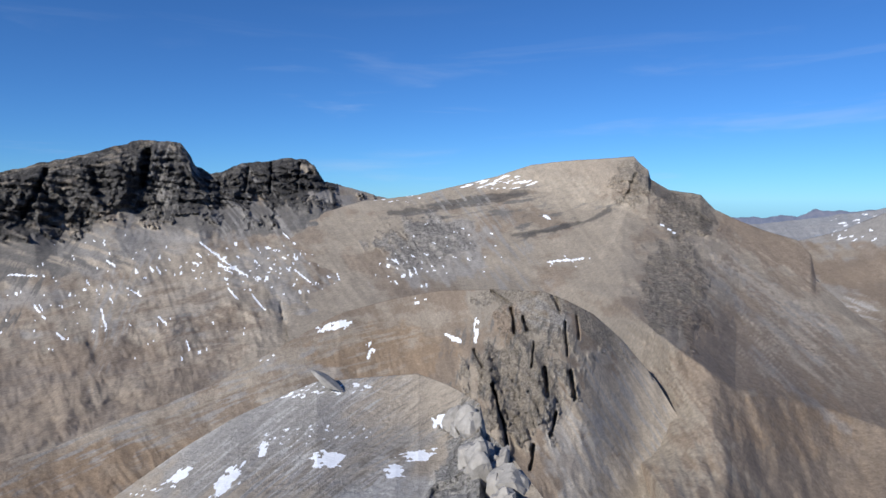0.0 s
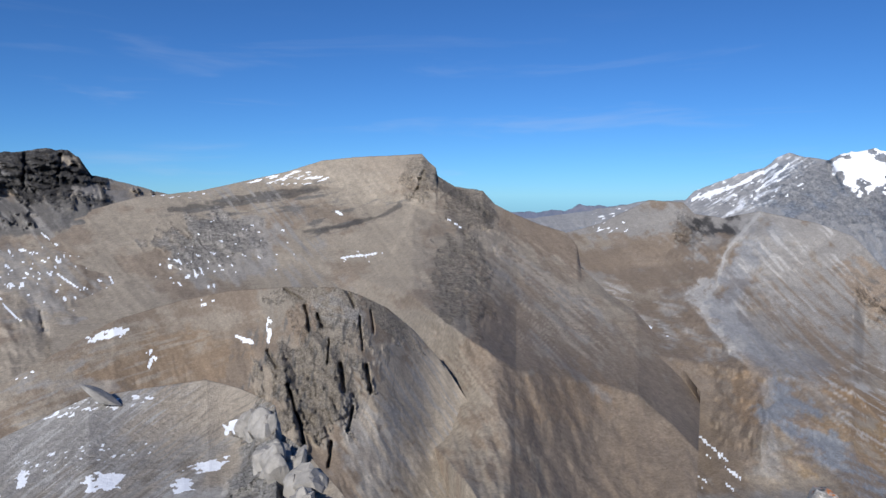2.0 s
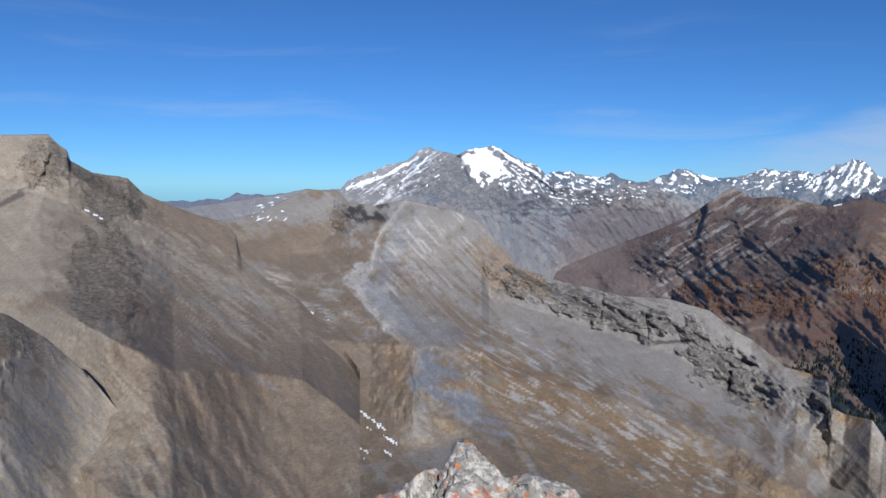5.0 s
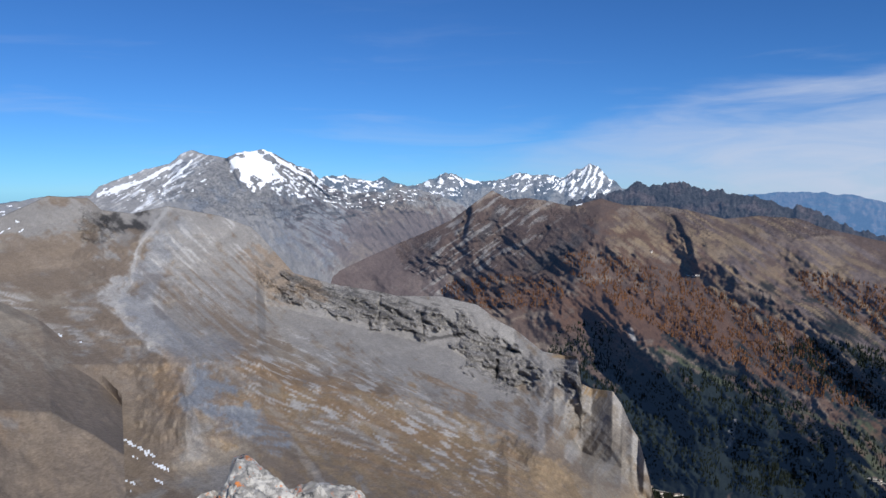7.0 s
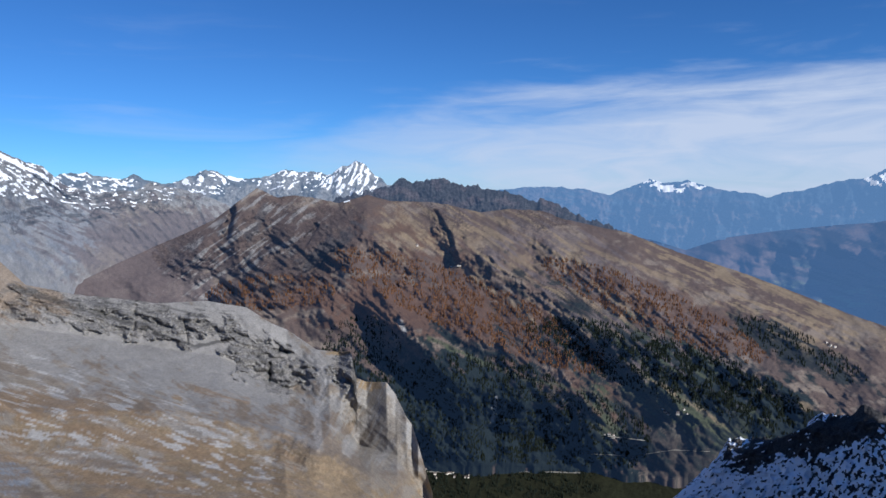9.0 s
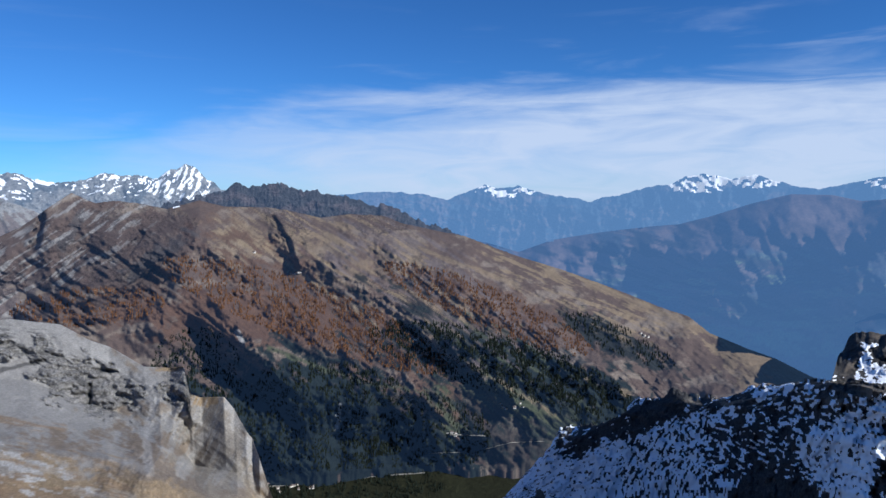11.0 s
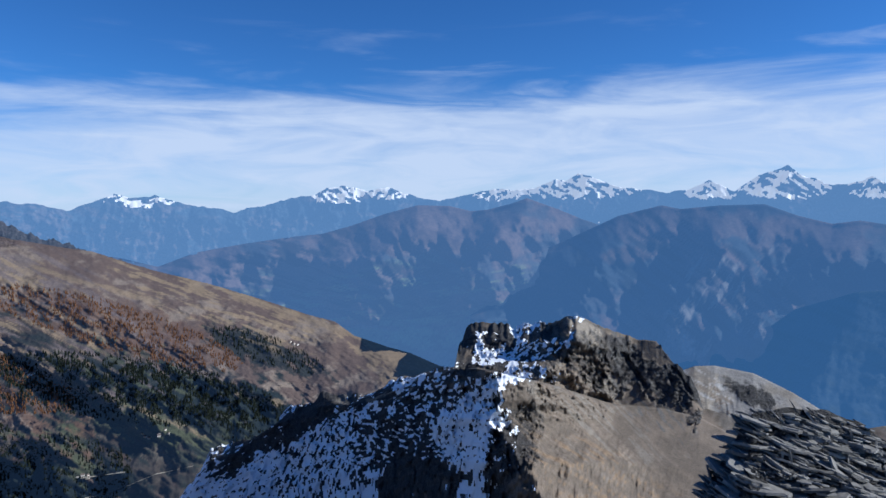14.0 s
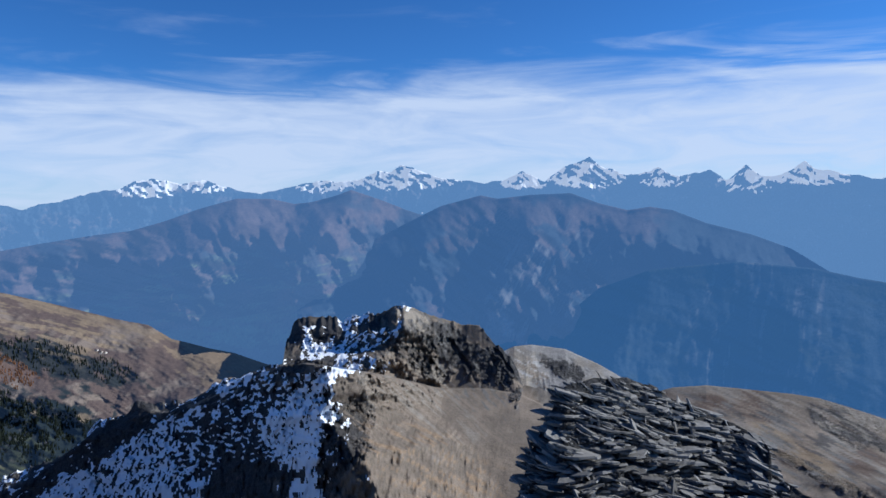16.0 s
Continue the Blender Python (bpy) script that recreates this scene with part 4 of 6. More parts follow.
land("tan_mountain", "broad tan scree mountain with thin rock bands", "mountain",
     [[(-13.48, 700, -175.2), (-4.51, 720, -160.0), (5.61, 700, -167.0), (12.74, 600, -180.2), (19.68, 390, -170.2), (26.31, 290, -178.4), (34.66, 280, -189.7), (44.81, 260, -177.5)],
      [(-13.36, 1250, -148.8), (-4.01, 1250, -131.3), (5.55, 1250, -130.7), (10.26, 1150, -137.6), (14.86, 820, -122.5), (19.34, 590, -123.4), (23.62, 540, -139.1), (29.49, 720, -192.8), (33.71, 720, -204.9), (36.51, 660, -213.6), (39.73, 540, -203.5), (42.78, 420, -189.3), (44.34, 350, -183.0)],
      [(-13.3, 1500, -81.1), (-3.99, 1520, -39.7), (3.14, 1550, -21.0), (10.17, 1550, -20.4), (14.7, 1500, -19.2), (18.23, 1420, -51.1), (21.21, 1400, -71.1), (25.31, 1380, -119.9), (28.81, 1300, -161.9), (33.45, 1180, -206.4), (36.28, 1000, -234.3), (39.55, 760, -236.1), (42.65, 530, -215.2), (44.22, 400, -194.1)],
      [(-13.29, 1600, -60.6), (-8.68, 1640, -19.9), (-6.81, 1650, -3.8), (-4.46, 1660, 3.1), (-2.09, 1670, 11.5), (1.71, 1680, 38.0), (4.54, 1690, 57.7), (7.34, 1690, 85.1), (10.11, 1690, 94.2), (12.83, 1680, 98.2), (15.58, 1660, 101.3), (16.21, 1640, 79.2), (16.74, 1630, 67.0), (16.89, 1620, 46.1), (18.38, 1600, 21.5), (19.65, 1600, 16.4), (20.7, 1580, 11.3), (21.73, 1570, -19.0), (23.21, 1560, -38.8), (25.22, 1540, -60.7), (27.54, 1520, -78.8), (28.55, 1480, -105.2), (28.91, 1420, -145.4), (31.01, 1320, -179.9), (33.43, 1220, -200.5), (36.25, 1050, -231.6), (39.5, 790, -232.3), (42.6, 550, -212.7), (44.17, 410, -191.1)]],
     (-13, 38.5), 0.08, (60, 60, 55), ("tan", "tan", "brown"),
     [('sand', 10.1, 2.0, 9.53, 1.72, 0.6, 0), ('tan', 18.6, -18.1, 8.1, 7.15, 1, 0), ('scree', -1.1, -4.2, 4.29, 2.86, 0.8, 0), ('dark', 2.7, 0.0, 5.24, 0.29, 0.7, 8), ('dark', 8.8, -2.6, 2.62, 0.29, 0.7, 14), ('crag', -2.1, -3.7, 3.81, 2.38, 0.7, 0), ('crag', 19.0, -7.1, 2.62, 4.29, 1, 8), ('crag', 15.5, 1.5, 1.62, 1.91, 1, 0), ('crag', 19.5, -1.2, 2.38, 1.91, 0.9, 0), ('rock', 19.0, -7.1, 2.62, 4.29, 1, 8), ('brown', 22.7, -11.7, 3.33, 5.24, 0.8, -20), ('brown', 26.0, -3.7, 3.33, 1.43, 1, -25)]
      + [('scree', 27.0, -7.9, 6.19, 0.95, 0.7, -35), ('brown', 34.9, -19.1, 15.25, 7.62, 0.9, 0), ('ochre', 27.6, -16.2, 3.81, 2.86, 0.4, 0), ('rock', 19.5, -0.8, 2.86, 1.91, 0.7, 0)],
     flecks=[(4.1, 1.4, 4.29, 0.67, 18, 0.8, 0.286), (-3.1, -6.1, 3.33, 1.91, -60, 0.5, 0.238), (0.8, -4.2, 5.72, 2.86, -20, 0.4, 0.191), (10.2, -5.3, 3.81, 0.76, 10, 0.5, 0.191), (-4.0, 0.1, 2.86, 0.48, 10, 0.5, 0.191)],
     ribs=[([(15.7, 3.3), (17.6, -1.2), (18.7, -3.5), (19.7, -7.5), (18.9, -10.2)], 55, 6, 4.5)],
     shear=0.55, trails=[('dark', [(-4.46, -1.23), (0.76, -0.66), (5.02, 0.02), (6.9, 0.49)], 0.29, 0.7), ('dark', [(5.76, -3.1), (8.34, -2.71), (11.56, -1.98), (13.81, -0.89)], 0.24, 0.7), ('sand', [(13.07, -4.75), (14.29, -2.64), (15.22, 0.03)], 0.33, 0.6), ('sand', [(22.08, -4.28), (24.96, -6.35), (28.47, -8.03)], 0.48, 0.7), ('scree', [(21.29, -5.64), (24.65, -8.96), (29.36, -11.88)], 0.48, 0.6), ('sand', [(17.14, -11.22), (20.75, -16.2), (23.4, -20.45)], 0.67, 0.5), ('brown', [(22.81, -1.71), (25.63, -3.09), (28.34, -4.48)], 0.95, 1), ('brown', [(20.97, -9.2), (22.34, -13.03), (23.66, -15.88)], 1.24, 0.8)]
      + [('scree', [(24.73, -11.52), (28.34, -14.47), (31.36, -16.41)], 0.43, 0.6), ('snow', [(8.55, -1.39), (8.88, -1.67)], 0.14, 1), ('snow', [(17.8, -2.05), (18.89, -2.66)], 0.12, 1), ('snow', [(8.84, -5.24), (11.84, -4.91)], 0.1, 1), ('cut', [(15.04, 0.12), (15.75, 1.94)], 0.19, 14), ('dark', [(16.85, 1.48), (19.04, -0.32), (21.19, -2.09)], 0.57, 0.5), ('dark', [(20.19, -3.89), (21.31, -6.53), (20.57, -10.11)], 0.38, 0.5)],
     strands=[("sand", 25, -9, 8, 4, -38, 0.42, 0.22, 3.0), ("brown", 25, -10, 8, 5, -42, 0.4, 0.35, 3.0), ("brown", 24, -15, 8, 6, -48, 0.5, 0.4, 3.0), ("scree", 3, -3, 9, 3, -50, 0.42, 0.3, 1.8), ("slate", 3, -0.6, 8, 1.3, 9, 0.36, 0.16, 1.6), ("slate", 9, -2, 5, 1.2, 14, 0.28, 0.14, 1.2), ("rock", 19, -6, 2.6, 5, 10, 0.5, 0.2, 0.6)],
     seed=105, size=90, swell=8, crag=13, gully=3, jag=0.004, grain=5, strata=26)
land("grey_ridge", "pale grey scree ridge and cliff plateau above ochre grass", "mountain",
     [[(20.41, 380, -214.1), (40.15, 380, -213.6), (50.46, 380, -209.5), (70.1, 380, -231.8), (83.57, 420, -298.1)],
      [(20.7, 900, -226.1), (32.75, 1000, -220.3), (39.91, 1000, -234.4), (48.97, 1050, -253.5), (50.75, 1000, -278.8), (60.22, 950, -288.1), (69.97, 880, -311.8), (77.2, 800, -346.3), (83.38, 700, -412.8)],
      [(20.79, 1400, -210.8), (27.47, 1500, -178.3), (32.74, 1600, -163.7), (37.71, 1650, -154.1), (39.82, 1500, -164.1), (44.39, 1500, -173.8), (48.8, 1480, -191.3), (49.52, 1420, -229.6), (53.63, 1380, -249.8), (59.29, 1320, -275.7), (65.08, 1250, -294.0), (69.93, 1180, -336.9), (73.78, 1120, -355.2), (76.2, 1050, -402.2), (79.48, 980, -395.1), (83.27, 880, -459.2)],
      [(20.86, 2000, -152.1), (27.49, 1900, -102.3), (30.35, 1900, -74.1), (34.15, 1900, -9.9), (36.73, 1900, -14.8), (37.67, 1800, -43.5), (39.76, 1800, -52.2), (42.27, 1750, -33.5), (46.07, 1700, -56.6), (48.47, 1650, -80.3), (49.34, 1600, -102.6), (51.84, 1490, -174.5), (53.67, 1480, -187.9), (55.53, 1480, -201.3), (59.32, 1420, -210.1), (60.27, 1420, -217.5), (64.11, 1380, -213.0), (67.24, 1340, -223.5), (69.17, 1300, -249.3), (70.37, 1300, -262.0), (72.77, 1230, -288.1), (74.66, 1230, -294.9), (75.69, 1180, -284.8), (76.1, 1120, -314.3), (76.94, 1120, -320.9), (78.65, 1080, -311.7), (79.36, 1080, -330.6), (80.31, 1030, -352.6), (80.78, 1030, -364.8), (81.27, 980, -375.0), (82.02, 950, -411.7), (83.25, 880, -444.2)]],
     (19, 82.5), 0.08, (110, 75, 65), ("brown", "tan", "scree"),
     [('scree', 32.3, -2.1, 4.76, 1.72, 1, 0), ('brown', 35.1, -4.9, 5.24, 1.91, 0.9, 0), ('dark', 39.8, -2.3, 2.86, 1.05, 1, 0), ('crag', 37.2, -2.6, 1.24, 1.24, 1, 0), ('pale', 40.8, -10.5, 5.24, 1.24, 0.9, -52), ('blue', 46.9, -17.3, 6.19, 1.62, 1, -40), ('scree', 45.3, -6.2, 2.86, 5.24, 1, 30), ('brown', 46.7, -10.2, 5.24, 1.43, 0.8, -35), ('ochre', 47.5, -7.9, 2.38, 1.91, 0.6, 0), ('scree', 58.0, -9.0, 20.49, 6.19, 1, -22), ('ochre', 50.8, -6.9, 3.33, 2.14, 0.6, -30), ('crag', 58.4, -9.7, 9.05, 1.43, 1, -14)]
      + [('crag', 69.0, -14.2, 3.81, 1.62, 0.9, -35)]
     + [('grass', 62.2, -21.5, 17.15, 4.05, 0.85, -14), ('scree', 55.4, -19.5, 2.86, 0.76, 0.7, -25), ('scree', 63.1, -19.0, 3.33, 0.48, 0.7, -25), ('brown', 35.1, -17.4, 9.05, 4.29, 0.8, 0), ('ochre', 49.9, -14.7, 2.86, 0.86, 0.9, -20), ('rock', 78.0, -19.6, 2.86, 4.29, 0.8, 0), ('grass', 77.5, -16.3, 1.43, 0.43, 1, 0), ('grass', 74.7, -13.6, 1.24, 0.24, 1, 0), ('ochre', 27.4, -16.2, 2.86, 2.86, 0.6, 0), ('brown', 22.6, -14.3, 3.81, 4.29, 0.8, 0), ('pale', 31.8, -9.9, 1.91, 0.76, 0.7, 0), ('pale', 32.8, -22.9, 2.38, 1.43, 0.6, 0)]
      + [('crag', 75.2, -14.9, 1.24, 1.72, 1, 0), ('ochre', 42.3, -14.5, 1.43, 2.86, 0.6, 0)],
     flecks=[(37.6, -20.6, 4.29, 2.38, -25, 0.62, 0.238), (33.7, -11.6, 4.29, 1.43, 5, 0.4, 0.191), (31.3, -2.6, 1.91, 0.67, 20, 0.6, 0.191)],
     ribs=[([(42.3, -1.2), (39.8, -4.4), (38.4, -8.7), (40.8, -11.4), (43.4, -14.0), (43.2, -17.6)], 90, 4.0, 6.0), ([(75.7, -13.6), (75.2, -16.7), (72.9, -21.2)], 50, 4, 2)],
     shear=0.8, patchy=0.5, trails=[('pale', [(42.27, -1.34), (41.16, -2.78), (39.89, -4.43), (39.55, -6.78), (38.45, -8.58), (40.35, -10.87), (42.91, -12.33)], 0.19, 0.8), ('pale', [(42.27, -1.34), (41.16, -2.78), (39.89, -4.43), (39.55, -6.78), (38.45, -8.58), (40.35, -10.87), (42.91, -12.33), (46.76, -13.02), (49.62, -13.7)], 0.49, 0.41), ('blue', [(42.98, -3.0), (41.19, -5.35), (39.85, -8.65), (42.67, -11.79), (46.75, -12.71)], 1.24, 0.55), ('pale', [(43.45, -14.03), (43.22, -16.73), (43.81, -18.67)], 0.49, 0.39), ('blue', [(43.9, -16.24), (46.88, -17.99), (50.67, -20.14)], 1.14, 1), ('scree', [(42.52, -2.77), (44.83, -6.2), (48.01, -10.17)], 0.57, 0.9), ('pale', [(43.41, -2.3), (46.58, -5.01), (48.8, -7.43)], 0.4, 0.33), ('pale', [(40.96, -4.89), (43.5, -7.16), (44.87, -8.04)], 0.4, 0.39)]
      + [('brown', [(42.6, -7.65), (45.82, -10.73), (51.08, -13.05)], 0.76, 0.8), ('pale', [(49.62, -13.7), (53.23, -15.21), (57.31, -17.8), (60.77, -19.77)], 0.57, 0.33), ('pale', [(45.89, -13.88), (49.5, -17.1), (53.44, -21.2)], 0.4, 0.28), ('ochre', [(48.07, -13.71), (52.15, -15.21), (55.9, -16.38)], 0.67, 0.8), ('ochre', [(55.41, -17.71), (60.21, -19.44), (66.08, -21.89)], 0.86, 0.7), ('ochre', [(63.14, -15.72), (67.03, -16.98)], 0.43, 0.7), ('ochre', [(53.47, -20.26), (59.21, -22.69), (64.12, -24.48)], 0.76, 0.7), ('pale', [(56.35, -18.42), (60.2, -20.54)], 0.49, 0.33)]
      + [('pale', [(51.58, -20.57), (53.43, -22.83), (54.35, -24.58)], 0.4, 0.33), ('pale', [(57.29, -20.89), (61.18, -21.44)], 0.32, 0.28), ('pale', [(60.23, -16.51), (64.11, -18.81), (68.03, -20.55)], 0.4, 0.28), ('pale', [(67.55, -21.43), (71.45, -22.61)], 0.4, 0.28), ('pale', [(68.99, -18.75), (72.88, -21.24)], 0.4, 0.28), ('snow', [(36.77, -19.24), (37.73, -19.64)], 0.12, 1), ('snow', [(39.15, -19.12), (40.75, -20.17)], 0.12, 1), ('snow', [(37.99, -18.3), (39.04, -18.94)], 0.11, 1)]
      + [('snow', [(36.92, -20.3), (38.16, -20.98)], 0.12, 1), ('snow', [(38.14, -21.45), (39.25, -21.87)], 0.11, 1), ('snow', [(34.98, -20.9), (35.73, -21.11)], 0.12, 1), ('snow', [(40.53, -20.62), (41.75, -21.37)], 0.1, 1), ('snow', [(40.69, -21.86), (41.3, -22.27)], 0.12, 1), ('snow', [(35.27, -14.17), (35.94, -14.42)], 0.1, 1), ('pale', [(73.37, -15.89), (72.6, -18.62), (72.78, -20.81)], 0.49, 0.44), ('pale', [(76.87, -19.04), (75.27, -21.53)], 0.57, 0.44)]
      # the dark trails along the cliff band paint in its shadow
      + [('cut', [(58.93, -8.81), (58.72, -10.92)], 0.19, 9), ('cut', [(62.42, -10.26), (62.66, -12.37)], 0.14, 9), ('dark', [(50.93, -6.77), (53.66, -8.0), (57.4, -9.72), (59.78, -10.56)], 0.29, 0.6), ('dark', [(60.26, -11.04), (63.14, -12.38), (66.04, -12.0)], 0.24, 0.8), ('dark', [(67.98, -13.52), (69.92, -15.09)], 0.24, 0.6), ('cut', [(68.95, -14.19), (68.86, -15.49)], 0.19, 15), ('pale', [(78.65, -16.27), (79.84, -18.16), (81.3, -21.86)], 0.65, 0.39), ('sand', [(29.85, -12.53), (33.23, -11.34), (36.58, -11.76)], 0.19, 0.7)]
      + [('pale', [(30.34, -9.47), (32.27, -10.41), (34.19, -10.16)], 0.81, 0.33)],
     strands=[("pale", 44.5, -6, 3.5, 5, -48, 0.24, 0.3, 2.6), ("scree", 46, -9, 5, 5, -46, 0.5, 0.22, 2.6), ("brown", 47, -9, 4.5, 4, -44, 0.36, 0.2, 2.4), ("ochre", 60, -20, 16, 4, -18, 0.5, 0.3, 2.2), ("pale", 58, -18, 14, 4, -26, 0.3, 0.18, 1.3),
              ("scree", 60, -14, 14, 3, -24, 0.5, 0.35, 2.0), ("slate", 58, -8.5, 10, 1.5, -16, 0.36, 0.12, 0.9), ("brown", 60, -22.5, 18, 2.5, -14, 0.42, 0.25, 1.8), ("pale", 32, -10, 5, 3, -10, 0.33, 0.2, 1.2), ("ochre", 31, -16, 7, 5, -20, 0.28, 0.5, 1.8), ("brown", 33, -12, 8, 5, -15, 0.42, 0.3, 2.0), ("pale", 34, -22, 6, 2.5, -25, 0.28, 0.2, 1.0), ("scree", 78, -19, 4, 5, 60, 0.4, 0.25, 1.5)],
     seed=115, size=70, swell=6, crag=19, gully=2.5, jag=0.004, grain=4, strata=18)
land("grey_knoll", "rounded grey rocky knoll with bare top", "hill",
     [[(142.36, 560, -219.4), (160.24, 560, -209.3)], [(143.88, 690, -204.4), (145.83, 720, -171.0), (146.8, 720, -165.3), (148.23, 740, -167.8), (151.07, 740, -172.0), (153.86, 730, -185.0), (155.7, 720, -195.2), (158.42, 700, -217.7)]],
     (142, 159), 0.06, (70,), ("scree", "rock"), [('dark', 151.1, -14.9, 1.91, 0.67, 0.9, -20), ('crag', 151.1, -14.9, 1.91, 0.67, 1, -20), ('tan', 147.3, -15.2, 1.91, 1.43, 0.8, 0)],
     rounded=True, strands=[("brown", 147.5, -15.5, 3, 1.5, -30, 0.5, 0.3, 1.0), ("dark", 151, -14.6, 2.6, 0.8, -18, 0.5, 0.3, 0.8), ("pale", 147, -14.3, 3, 1.2, -25, 0.3, 0.3, 1.0)],
     seed=125, size=25, swell=3, crag=4, gully=1.5, grain=2.5)
land("brown_plateau", "brown alpine grass plateau with low rock steps", "plateau",
     [[(151.11, 300, -195.4), (184.98, 300, -144.5)], [(151.09, 560, -246.4), (184.62, 560, -199.1)], [(152.96, 900, -294.0), (159.72, 950, -267.5), (162.29, 950, -260.7), (165.59, 950, -261.1), (168.35, 950, -260.8), (170.24, 950, -262.4), (172.08, 950, -268.5), (174.48, 950, -277.3), (178.79, 950, -288.7), (184.5, 950, -296.8)]],
     (150, 186), 0.09, (45, 70), ("dun", "rust", "brown"), [('dark', 172.1, -17.4, 3.33, 0.76, 0.8, -25), ('crag', 172.1, -17.4, 3.33, 0.76, 1, -25), ('dark', 170.0, -20.7, 6.19, 0.43, 0.7, -18), ('crag', 170.0, -20.7, 6.19, 0.48, 1, -18), ('dark', 165.7, -18.4, 2.86, 0.33, 0.6, -15), ('rust', 164.4, -16.8, 3.33, 0.57, 0.7, -10), ('rock', 172.8, -16.2, 2.86, 0.67, 0.8, -20), ('crag', 172.8, -16.4, 2.86, 0.76, 1, -20), ('rock', 162.3, -15.8, 2.86, 0.38, 0.6, 0), ('straw', 168.5, -19.6, 4.29, 0.86, 0.6, -20)],
     strands=[("brown", 166, -18, 12, 4, -17, 0.42, 0.3, 2.0), ("dark", 171, -19, 8, 3, -18, 0.3, 0.3, 1.2), ("rock", 170, -18, 10, 3, -20, 0.36, 0.2, 1.3), ("slate", 169, -20, 10, 3, -18, 0.3, 0.2, 1.6)],
     shear=1.2, seed=135, size=60, swell=9, crag=10, gully=3, grain=3, parts=("grassland", "rock_step", "snow_field"))
